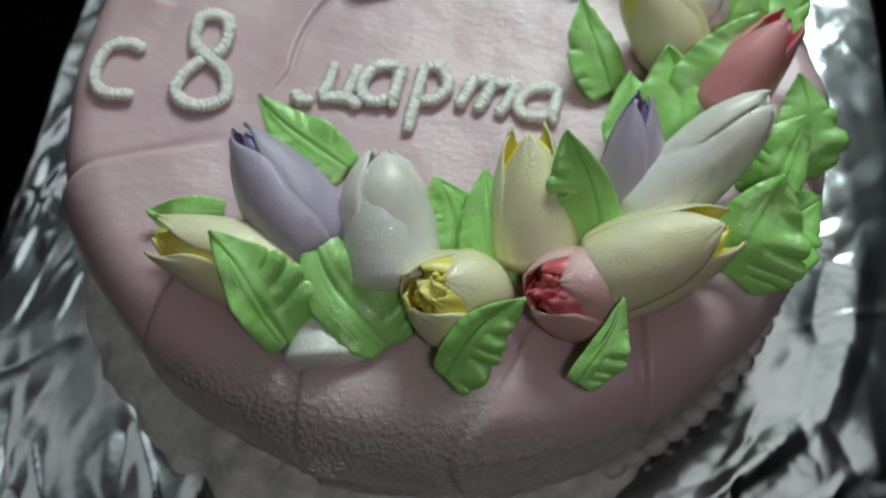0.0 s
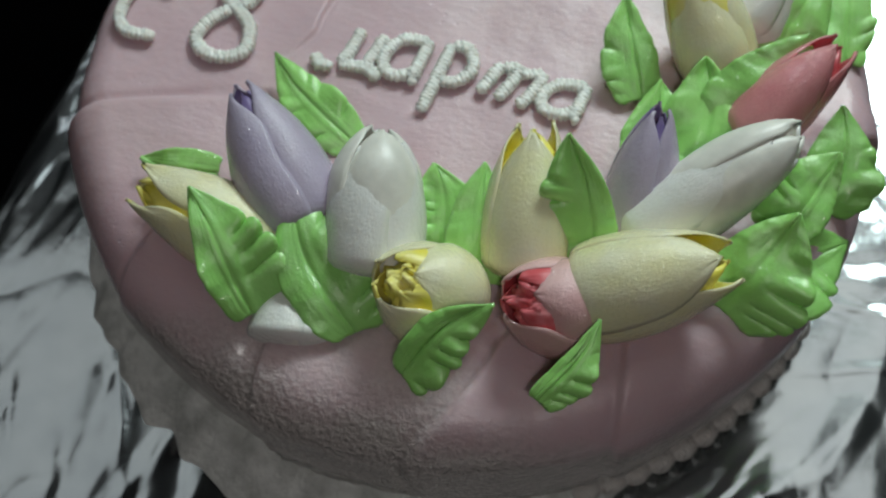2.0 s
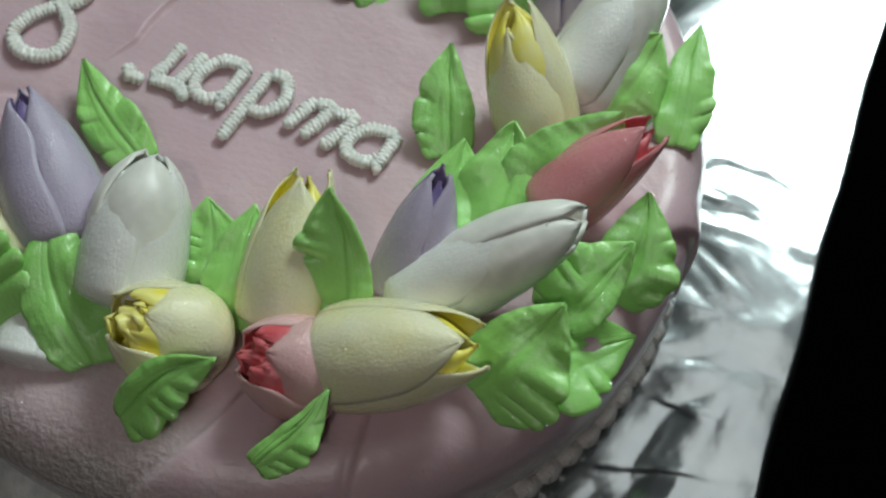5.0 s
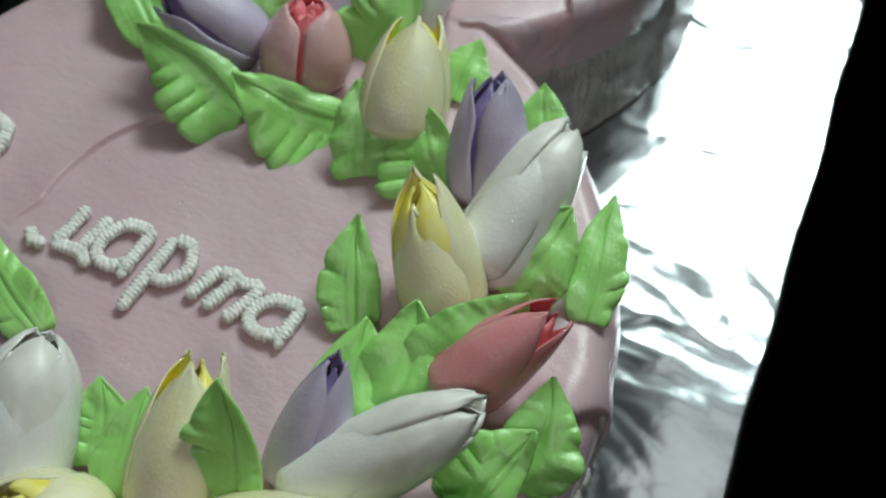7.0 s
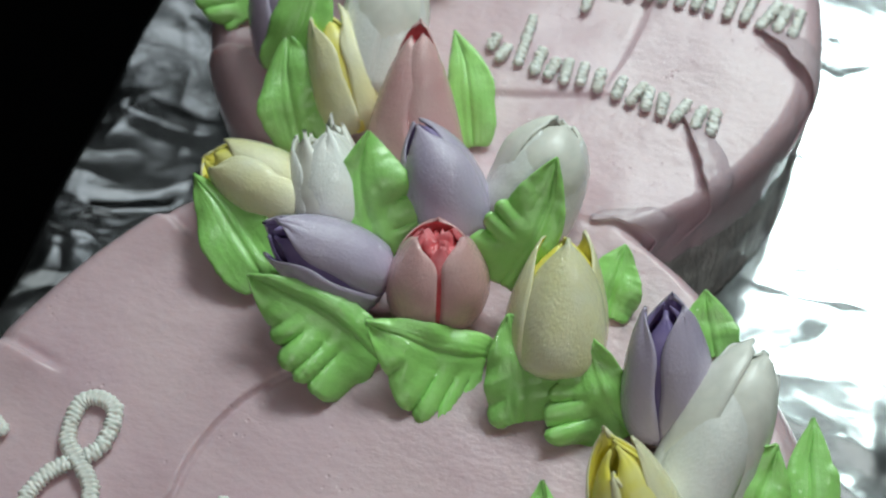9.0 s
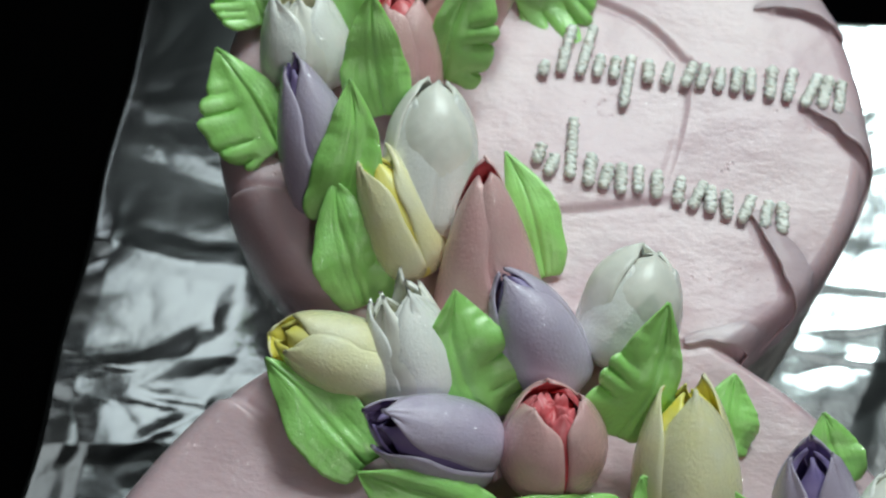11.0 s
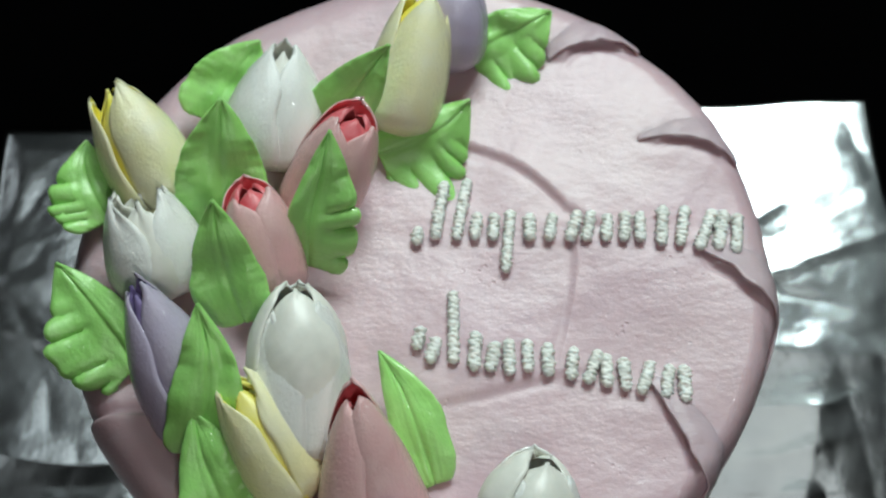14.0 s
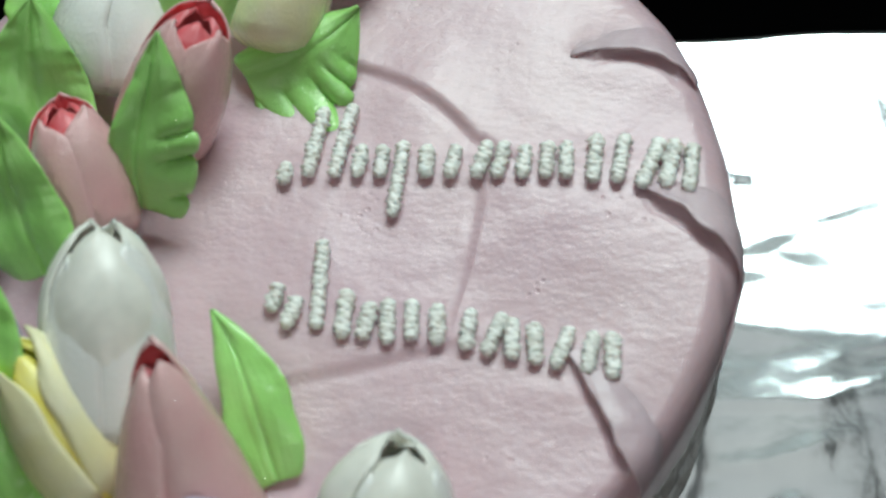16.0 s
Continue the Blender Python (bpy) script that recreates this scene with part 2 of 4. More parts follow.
table = tagged(new("table"), "table covered with a black cloth", "table")
part("tabletop", box("tabletop", (-0.70, -0.60, -0.03), (0.70, 0.80, 0.0), BLACK), table)
for x in (-0.64, 0.64):
    for y in (-0.54, 0.74):
        part("leg", box("leg", (x - 0.03, y - 0.03, -0.75), (x + 0.03, y + 0.03, -0.03), BLACK), table)

# ---- foil-covered board ----
BOARD_Z = 0.012


def foil_creases(x, y):
    """Long sharp folds of the foil, each region pulled its own way."""
    rnd = random.Random(11)
    h = np.zeros_like(x)
    for k in range(330):
        cx, cy = rnd.uniform(-0.16, 0.17), rnd.uniform(-0.21, 0.29)
        if cx < 0.0:
            turn, lift = (rnd.gauss(88, 13), 0.55) if cy < 0.07 else (rnd.gauss(8, 16), 0.55 if cy < 0.16 else 0.10)
        else:
            turn, lift = (rnd.gauss(52, 15), 0.5) if cy < -0.03 else (rnd.gauss(4, 24), 0.32)
        c, n = math.cos(math.radians(turn)), math.sin(math.radians(turn))
        along, off = (x - cx) * c + (y - cy) * n, -(x - cx) * n + (y - cy) * c
        size = rnd.random() ** 2
        long, wide = 0.012 + 0.06 * size, 0.0022 + 0.0085 * size
        off = off + 0.12 * wide * np.sin(along / wide * 0.7 + k) + rnd.uniform(-1.5, 1.5) * along**2
        ends = np.clip(1.25 - np.abs(along) / long, 0, 1)
        step = rnd.uniform(0.25, 1.0)
        fold = np.where(off > 0, np.clip(1 - off / wide, 0, 1), np.clip(1 + off / (wide * step), 0, 1))
        h = h + rnd.choice((1, 1, -0.6)) * lift * (0.00022 + 0.065 * wide) * ends * fold
    return h


def build_board():
    cols, rows, w = 300, 460, 0.0025
    f, g = np.meshgrid(np.linspace(0, 1, cols), np.linspace(0, 1, rows))
    y0 = -0.205
    y = y0 + (0.2845 + 0.04 * (f * 0.31 - 0.15) - y0) * g
    left = -0.154 - 0.05 * np.maximum(0, 0.08 - y)
    right = 0.1530 + 0.0447 * (0.287 - y)
    x = left + (right - left) * f
    edge = np.minimum(np.minimum(x - left, right - x), np.minimum(y - y0, 0.2845 + 0.04 * x - y))
    wave = np.array([abs(noise.noise(Vector((p * 9 + 3, q * 16, 1.0)))) for p, q in zip(x.ravel(), y.ravel())]).reshape(x.shape)
    crumple = np.array([abs(noise.noise(Vector((p * 46, q * 40, 5.0)) + 1.3 * noise.noise_vector(Vector((p, q, 0)) * 22))) for p, q in zip(x.ravel(), y.ravel())]).reshape(x.shape)
    rim = np.exp(-edge / 0.014)
    calm = 1 - 0.6 * np.clip((y - 0.16) / 0.05, 0, 1) * np.clip(-x / 0.02, 0, 1)
    # the open side of the board hangs a little, past one straight fold
    past = x - (0.1452 - 0.11 * y)
    hang = 0.5 * (past + np.sqrt(past**2 + 0.003**2)) * np.clip((0.13 - y) / 0.04, 0, 1)
    still = np.clip(past / 0.012 + 0.7, 0, 1)
    calm = calm * (1 - 0.6 * still)
    height = foil_creases(x, y) * (1 - 0.5 * still) + calm * (0.0011 * wave + 0.00042 * crumple * (1 + 1.6 * rim))
    drop = np.where(edge > w, 0.0, w * (1 - np.sqrt(np.clip(1 - (1 - edge / w) ** 2, 0, 1))))
    # right front corner tilted down so that its reflection misses the lamp
    corner_tilt = 0.022 * np.maximum(0, 0.05 - y) * np.clip((x - 0.05) / 0.10, 0, 1)
    z = BOARD_Z - 0.002 + height * np.minimum(1.0, 0.25 + edge / 0.012) - drop - corner_tilt - 0.075 * hang
    verts = [tuple(v) for v in np.stack([x + 0.0006 * np.sin(y * 90), y + 0.0005 * np.sin(x * 110), z], -1).reshape(-1, 3)]
    faces = grid_faces(rows, cols)
    loop = [j for j in range(cols)] + [i * cols + cols - 1 for i in range(1, rows)] + [(rows - 1) * cols + j for j in range(cols - 2, -1, -1)] + [i * cols for i in range(rows - 2, 0, -1)]
    base = len(verts)
    verts += [(verts[k][0], verts[k][1], 0.0) for k in loop]
    n = len(loop)
    faces += [(loop[k], base + k, base + (k + 1) % n, loop[(k + 1) % n]) for k in range(n)]
    ob = new("cake_board", mesh_of("cake_board", verts, faces, FOIL))
    return tagged(ob, "rectangular cake board wrapped in crumpled silver foil", "cake board")


build_board()

# ---- cake ----
TOP = 0.075
FRONT, FRONT_R = np.array((0.0, 0.0)), 0.124
BACK, BACK_R = np.array((-0.0073, 0.1958)), 0.101
WAIST = np.array((-0.004, 0.110))


def outline(angle):
    """Distance from the waist to the edge of the figure eight."""
    d = np.stack([np.cos(angle), np.sin(angle)], -1)
    out = []
    for c, r in ((FRONT, FRONT_R), (BACK, BACK_R)):
        o = WAIST - c
        along = d @ o
        out.append(-along + np.sqrt(along**2 - o @ o + r * r))
    k = 0.004
    return k * np.log(np.exp(out[0] / k) + np.exp(out[1] / k))


def rounding(angle, edge):
    """Radius of the icing's upper edge: crisper round the back part of the figure, on its open side."""
    crisp = np.clip((edge * np.sin(angle) + 0.04) / 0.05, 0, 1) * np.clip(3 * np.cos(angle) + 0.6, 0, 1)
    return 0.017 - 0.007 * crisp


CREASES = []


def crease(a, b, bend, height, width, sharp=0.0013):
    """A knife mark from a to b, bowed to its left by bend: the cream rises over width on its left and drops at the line."""
    CREASES.append((np.array(a), np.array(b), bend, height, width, sharp))


crease((-0.0506, 0.0035), (-0.0298, 0.0465), 0.006, 0.0013, 0.012, 0.0008)
crease((-0.0810, -0.0311), (-0.1187, -0.0431), 0, 0.0030, 0.03)
crease((-0.0720, -0.0756), (-0.0796, -0.0927), 0, 0.0022, 0.03)
crease((-0.0294, -0.0931), (-0.0322, -0.1224), 0, 0.0016, 0.02)
crease((0.0313, -0.0887), (0.0110, -0.1256), 0.003, 0.0020, 0.012)
crease((0.0637, -0.0746), (0.0670, -0.1043), 0, 0.0015, 0.015)
crease((0.1143, -0.0035), (0.1246, 0.0106), 0, 0.0030, 0.03)
crease((-0.0769, 0.0785), (-0.0883, 0.0854), 0, 0.0022, 0.02)
crease((-0.0978, 0.0286), (-0.1154, 0.0331), 0, 0.0022, 0.02)
crease((-0.0027, 0.2349), (0.0352, 0.2127), 0.005, 0.0013, 0.012)
crease((0.0377, 0.1991), (0.0321, 0.1681), 0.001, 0.0004, 0.012)
crease((-0.0050, 0.1524), (0.0286, 0.1607), 0, 0.0007, 0.02)
crease((0.0633, 0.2339), (0.0817, 0.2291), 0.004, 0.0014, 0.010)
crease((0.0769, 0.1935), (0.0911, 0.1702), 0.005, 0.0016, 0.010)
crease((0.0369, 0.2637), (0.0551, 0.2669), 0.004, 0.0014, 0.010)
crease((0.0590, 0.1527), (0.0677, 0.1285), 0.002, 0.0012, 0.012)
crease((0.0389, 0.1147), (0.0650, 0.1130), 0.003, 0.0010, 0.012)
crease((-0.0724, 0.1490), (-0.0982, 0.1493), 0, 0.0024, 0.02)


def crease_height(xy):
    total = np.zeros(len(xy))
    for a, b, bend, height, width, sharp in CREASES:
        d = b - a
        long = np.linalg.norm(d)
        n = np.array((-d[1], d[0])) / long
        s = (xy - a) @ d / long**2
        on = np.clip(s, 0, 1)
        off = (xy - a) @ n - bend * 4 * on * (1 - on)
        fade = np.clip(np.minimum(s + 0.45, 1.45 - s) / 0.6, 0, 1)
        fade = fade * fade * (3 - 2 * fade)
        width, sharp = min(width, 0.014), max(sharp, 0.5 * height)
        rise = np.where(off > 0, np.exp(-((np.abs(off) / width) ** 1.4)), np.exp(off / sharp))
        groove = 0.5 * np.exp(-(((off + 1.5 * sharp) / (1.2 * sharp)) ** 2))
        total += height * fade * (rise - groove)
    return total


def soft_noise(x, y, z=0.0):
    return noise.noise(Vector((x, y, z)))


def ring_points(r, z, out, ways, rough=1.0):
    xy = WAIST + ways * r[:, None]
    lift = crease_height(xy)
    wob = np.array([0.0011 * soft_noise(x * 22, y * 22, zz * 22) + rough * 0.0005 * soft_noise(x * 60, y * 60, zz * 60) - 0.0005 * abs(soft_noise(x * 16 + y * 9, y * 48 - x * 14, zz * 20)) + 0.00010 * soft_noise(x * 150, y * 190, zz * 150) for (x, y), zz in zip(xy, z)])
    h = lift + wob
    up = math.sqrt(max(0.0, 1 - out * out))
    return np.column_stack([xy + ways * (h * out)[:, None], z + h * up])


def build_cake():
    cols = 2200
    angle = np.linspace(0, 2 * np.pi, cols, endpoint=False)
    edge = outline(angle)
    ways = np.stack([np.cos(angle), np.sin(angle)], -1)
    rho, rings = rounding(angle, edge), []
    # the pink icing ends in a ragged hem on the side
    hem = np.array([0.032 + 0.021 * min(1.0, max(0.0, (e * math.sin(a) + 0.065) / 0.05)) * (1.0 if math.cos(a) > -0.1 else 0.45) + 0.004 * soft_noise(4 * math.cos(a), 4 * math.sin(a), 3) + 0.0035 * soft_noise(30 * math.cos(a), 30 * math.sin(a), 8) + 0.0012 * soft_noise(140 * math.cos(a), 140 * math.sin(a), 8) for a, e in zip(angle, edge)])
    lean = lambda z: (0.006 - 0.010 * (0.017 - rho) / 0.007) * np.clip((TOP - rho - z) / (TOP - rho - BOARD_Z), 0, 1) ** 1.3
    for f in np.linspace(0.002, 1, 210):
        rings.append((f * (edge - rho), np.full(cols, TOP), 0.0, 0.0))
    for a in np.linspace(0, np.pi / 2, 18)[1:]:
        rings.append((edge - rho + rho * np.sin(a), np.full(cols, TOP - rho + rho * np.cos(a)), np.sin(a), 0.0))
    for f in np.linspace(0, 1, 14)[1:]:
        z = (TOP - rho) * (1 - f) + hem * f
        rings.append((edge - lean(z), z, 1.0, 0.0))
    rings.append((edge - lean(hem) - 0.0016, hem - 0.0006, 1.0, 0.0))
    rings.append((edge - 0.012, hem + 0.004, 1.0, 0.0))
    verts = np.concatenate([ring_points(r, z, out, ways) for r, z, out, _ in rings])
    faces = grid_faces(len(rings), cols, closed=True)
    faces.append(tuple(range(cols))[::-1])
    cake = tagged(new("cake"), "figure-eight cake in pink cream icing on foil board", "cake")
    part("icing", mesh_of("icing", verts, faces, ICING), cake, "smooth pink cream icing with knife marks")
    low = []
    for f in np.linspace(0, 1, 26):
        z = np.full(cols, 0.064 * (1 - f) + (BOARD_Z - 0.001) * f)
        xyz = ring_points(edge - lean(z) - 0.0016, z, 1.0, ways)
        xyz[:, :2] += ways * np.array([0.0009 * soft_noise(x * 260, y * 260, zz * 260) for x, y, zz in xyz])[:, None]
        low.append(xyz)
    part("side", mesh_of("side", np.concatenate(low), grid_faces(26, cols, closed=True), SIDE), cake, "rough greyish smeared cream side")
    return cake


cake = build_cake()


def icing_flap(a, b, bend, lift, wide):
    """A tongue of icing left by the knife: it grows out of the surface and its free edge stands off it."""
    a, b = np.array(a), np.array(b)
    d = b - a
    n = np.array((-d[1], d[0])) / np.linalg.norm(d)
    s, q = np.linspace(-0.1, 1.12, 44), np.linspace(0, 1, 13)
    grid = np.zeros((44, 13, 3))
    for i, si in enumerate(s):
        f = min(1.0, max(0.0, (si + 0.1) / 1.22))
        rise = math.sin(math.pi * f) ** 0.6
        for j, qj in enumerate(q):
            off = bend * 4 * si * (1 - si) + wide * qj * (0.35 + 0.65 * rise) - 0.0018 * (1 - qj) * rise * (1 + 0.6 * soft_noise(si * 7, a[0] * 90, 2))
            xy = a + d * si + n * off
            v = xy - WAIST
            r = np.linalg.norm(v)
            edge = outline(np.array([math.atan2(v[1], v[0])]))[0]
            rho = rounding(math.atan2(v[1], v[0]), edge)
            k = max(0.0, r - (edge - rho))
            past = max(0.0, k - 0.94 * rho)
            k -= past
            xy = xy - v / r * past
            up = math.sqrt(rho * rho - k * k)
            way = np.array((v[0] / r * k / rho, v[1] / r * k / rho, up / rho))
            h = lift * rise * (1 - qj) ** 1.3 - 0.0009 * qj + 0.0004 * soft_noise(si * 5, qj * 3, a[1] * 50) + 0.0006
            grid[i, j] = np.array((xy[0], xy[1], TOP - rho + up - past)) + way * h
    thick = 0.0011 * np.ones((44, 13)) * (0.35 + 0.65 * np.sin(np.pi * np.clip(q, 0.08, 1))[None])
    nrm = grid_normals(grid)
    part("icing_flap", mesh_of("icing_flap", *shell(grid, nrm, thick), ICING), cake, "thin tongue of pink icing lifted by the knife")


icing_flap((0.0600, 0.2345), (0.0835, 0.2285), 0.004, 0.0024, 0.010)
icing_flap((0.0750, 0.1965), (0.0935, 0.1670), 0.005, 0.0030, 0.011)
icing_flap((0.0340, 0.2640), (0.0570, 0.2670), 0.004, 0.0022, 0.010)
icing_flap((0.0570, 0.1560), (0.0690, 0.1270), 0.002, 0.0018, 0.008)
icing_flap((0.0389, 0.1147), (0.0650, 0.1130), 0.003, 0.0016, 0.008)


def build_border():
    """A row of shells piped round the foot of the cake."""
    border = tagged(new("piped_border"), "row of greyish white piped shells along the cake's foot", "piped border")
    u = np.linspace(0, 1, 9)[:, None]
    b = np.linspace(0, 2 * np.pi, 12, endpoint=False)[None, :]
    r = 0.0043 * np.sin(np.pi * np.clip(0.06 + 0.94 * u, 0, 1)) ** 0.6 * (1 - 0.45 * u) * (1 + 0.10 * np.cos(6 * b))
    p = np.stack([(u - 0.4) * 0.0110 + 0 * b, r * np.cos(b), 0.0040 + r * np.sin(b) * 0.9 + 0 * u], -1).reshape(-1, 3)
    me = mesh_of("shell", p, grid_faces(9, 12, closed=True, flip=True) + [tuple(range(12)), tuple(range(96, 108))[::-1]], SIDE)
    a, step = 0.0, 0.0082
    while a < 2 * math.pi - 0.04:
        e0, e1 = outline(np.array([a, a + 0.01])) - 0.0055
        p0 = WAIST + e0 * np.array((math.cos(a), math.sin(a)))
        p1 = WAIST + e1 * np.array((math.cos(a + 0.01), math.sin(a + 0.01)))
        d = p1 - p0
        if p0[0] < 0.055 or p0[1] > 0.09:
            a += 0.01 * step / np.linalg.norm(d)
            continue
        ob = part("shell", me, border)
        ob.matrix_local = pose(p0[0], p0[1], BOARD_Z - 0.001, 0, 0, math.degrees(math.atan2(d[1], d[0])) + 12 * soft_noise(a * 40, 3, 3))
        a += 0.01 * step / np.linalg.norm(d) * (1 + 0.12 * soft_noise(a * 30, 1, 1))
    # towards the left, a flat pale band stands in for the foil's reflection
    angle = np.linspace(math.radians(198), math.radians(290), 260)
    ways = np.stack([np.cos(angle), np.sin(angle)], -1)
    edge = outline(angle) - 0.008
    ends = np.clip(np.minimum(angle - angle[0], angle[-1] - angle) / 0.15, 0, 1) ** 0.5
    wide = (0.019 + 0.004 * np.array([soft_noise(9 * c, 9 * q, 2) + 0.6 * soft_noise(30 * c, 30 * q, 6) for c, q in ways])) * ends
    across = np.linspace(0, 1, 14)
    rows = []
    for q in across:
        high = 0.0075 * (1 - q**2.2) * (0.7 + 0.3 * ends)
        xy = WAIST + ways * (edge + wide * q)[:, None]
        lump = np.array([0.0011 * soft_noise(x * 120, y * 120, 4) + 0.0006 * soft_noise(x * 300, y * 300, 4) for x, y in xy]) * (1 - q)
        rows.append(np.column_stack([xy, BOARD_Z - 0.0025 + high + lump]))
    part("pale_band", mesh_of("pale_band", np.concatenate(rows), grid_faces(14, 260, flip=True), PALE_BAND), border, "flat greyish white band standing in for a foil reflection")
    return border


build_border()


# ---- piped tulips ----
def frame_of(base, tip, facing=None):
    z = (Vector(tip) - Vector(base)).normalized()
    f = Vector(facing) if facing else Vector((0.1, -0.5, 0.85))
    y = (f - f.dot(z) * z).normalized()
    x = y.cross(z)
    return Matrix((x, y, z)).transposed().to_4x4()


# petals: turn from the facing side, length, radius and half width in degrees; then the cup's belly, top radius, start and power of the tip's taper, raggedness, outward curl
KINDS = {
    "slit": (((61, 0.97, 1.0, 68), (-61, 0.94, 0.98, 68), (180, 1.0, 0.95, 76)), 0.30, 0.22, 0.60, 2.9, 0.01, 0.02),
    "bell": (((61, 0.92, 1.0, 71), (-61, 0.90, 0.99, 71), (180, 1.0, 0.96, 72)), 0.10, 0.16, 0.90, 4.0, 0.01, 0.0),
    "dome": ((), 0.50, 0.24, 0.88, 4.0, 0.01, 0.0),
    "egg": (((-4, 0.95, 1.0, 70), (116, 0.99, 0.97, 70), (236, 0.98, 0.95, 70)), 0.38, 0.10, 0.66, 2.6, 0.01, 0.0),
    "vee": (((60, 0.90, 1.0, 68), (-60, 0.87, 0.98, 68), (180, 1.0, 0.97, 84)), 0.30, 0.52, 0.72, 3.4, 0.03, 0.02),
    "front": (((0, 0.94, 1.0, 63), (116, 1.0, 0.97, 68), (-116, 0.98, 0.96, 68)), 0.30, 0.40, 0.52, 2.9, 0.03, 0.03),
    "short": (((-32, 0.80, 1.0, 66), (74, 0.95, 1.0, 52), (184, 1.0, 0.93, 86)), 0.32, 0.38, 0.50, 2.5, 0.06, 0.04),
    "gape": (((64, 0.95, 1.0, 63), (-64, 0.92, 0.98, 63), (180, 0.98, 0.96, 78)), 0.38, 0.46, 0.56, 2.8, 0.06, 0.05),
    "rag": (((20, 0.95, 1.0, 64), (140, 1.0, 0.98, 68), (-100, 0.93, 0.97, 66)), 0.36, 0.56, 0.54, 2.6, 0.15, 0.04),
    "cup": (((66, 0.97, 1.0, 61), (-66, 0.95, 0.99, 61), (180, 0.98, 0.97, 74)), 0.42, 0.50, 0.74, 3.4, 0.02, 0.0),
    "mouth": (((0, 0.84, 1.0, 64), (120, 0.97, 1.0, 66), (-120, 0.95, 0.98, 66)), 0.44, 0.44, 0.66, 2.8, 0.03, 0.0),
}
WORDS = {"bell": "with a slit between plump petals", "slit": "with a slit between closed petals", "egg": "with tightly closed petals", "vee": "with petals parted at the tip", "front": "with one broad front petal", "short": "with one short front petal", "gape": "with a gaping seam", "rag": "with ragged petal tips", "cup": "with a crumpled open mouth", "mouth": "with a wide-open mouth"}
TINTS = {"yellow": "pale yellow", "white": "white", "pink": "rose pink", "rose": "deep rose pink", "purple": "lilac"}


def petal(long, radius, at, half, kind, mat, seed, inside=None):
    _, belly, top, start, power, ragged, curl = KINDS[kind]
    deep = 0.0019
    u = np.linspace(0, 1, 31)[:, None]
    v = np.linspace(-1, 1, 19)[None, :]
    foot = 0.0 if kind == "bell" else 0.16 if kind in ("slit", "front", "vee", "short") else 0.34
    low = 1 - foot * np.clip(1 - u / belly, 0, 1) ** 2.2
    x = np.clip((u - belly) / (1 - belly), 0, 1)
    r = radius * np.where(u < belly, low, 1 - (1 - top) * x ** (2.7 if kind in ("bell", "vee", "egg", "dome") else 1.9))
    if kind == "bell":
        r = r * (1 + 0.30 * np.clip(1 - u / 0.7, 0, 1) ** 1.5)
    r = r * np.clip(u / 0.11, 0, 1) ** 0.45
    taper = np.clip((u - start) / (1 - start), 0, 1)
    w = (1 - taper**power) ** 0.85 + 0.035
    if kind in ("slit", "gape", "bell"):
        w = w * (1 - (0.09 if kind == "gape" else 0.12) * np.exp(-(((u - 0.52) / 0.20) ** 2)))
    bend = 0.10 * noise.noise(Vector((seed, 8, 1))) * u**2
    a = np.radians(at) + np.radians(half) * (w * v + bend)
    lump = np.array([[0.035 * noise.noise(Vector((float(q) * 1.3, float(h) * 2.6, seed))) + 0.012 * noise.noise(Vector((float(q) * 4, float(h) * 9, seed))) for q in v[0]] for h in u[:, 0]])
    r = r * (1 + 0.05 * v + 0.05 * (1 - v**2) + lump) + radius * curl * (u**2 * np.abs(v) ** 3 + 3.0 * np.clip(u - 0.86, 0, 1) * (1 + noise.noise(Vector((seed, 2, 6)))))
    jag = np.array([noise.noise(Vector((q * 2.2, seed, 3))) + 0.7 * noise.noise(Vector((q * 5, seed, 9))) for q in v[0]])[None]
    z = long * (u - 0.025 * v**2 * u + ragged * jag * np.clip(u - 0.55, 0, 1) * 2.2)
    p = np.stack([r * np.cos(a), r * np.sin(a), z * np.ones_like(v)], -1)
    thick = deep * (1 - 0.7 * np.abs(v) ** 2.5) * (1 - 0.45 * u) * np.ones_like(r)
    me = mesh_of("petal", *shell(p, grid_normals(p), thick), mat)
    if inside:
        me.materials.append(inside)
        n = 30 * 18
        me.polygons.foreach_set("material_index", [1 if n <= k < 2 * n else 0 for k in range(len(me.polygons))])
    return me


def ball(rx, rz, centre, mat, seed, crumple):
    """The cream inside a flower; crumple folds it like pinched inner petals."""
    rows, cols = 22, 36
    a = np.linspace(0.02, np.pi - 0.02, rows)[:, None]
    b = np.linspace(0, 2 * np.pi, cols, endpoint=False)[None, :]
    n = np.stack([np.sin(a) * np.cos(b), np.sin(a) * np.sin(b), -np.cos(a) * np.ones_like(b)], -1)
    fold = np.array([abs(noise.noise(Vector(q) * 2.3 + Vector((seed, 0, 0)))) * 1.6 + abs(noise.noise(Vector(q) * 5 + Vector((0, seed, 0)))) * 0.6 for q in n.reshape(-1, 3)]).reshape(rows, cols)
    k = 1 + crumple * (fold - 0.45)
    p = np.stack([rx * k * n[..., 0], rx * k * n[..., 1], centre + rz * k * n[..., 2]], -1).reshape(-1, 3)
    return mesh_of("core", p, grid_faces(rows, cols, closed=True) + [tuple(range(cols))[::-1], tuple(range((rows - 1) * cols, rows * cols))], mat)


planted = [0]


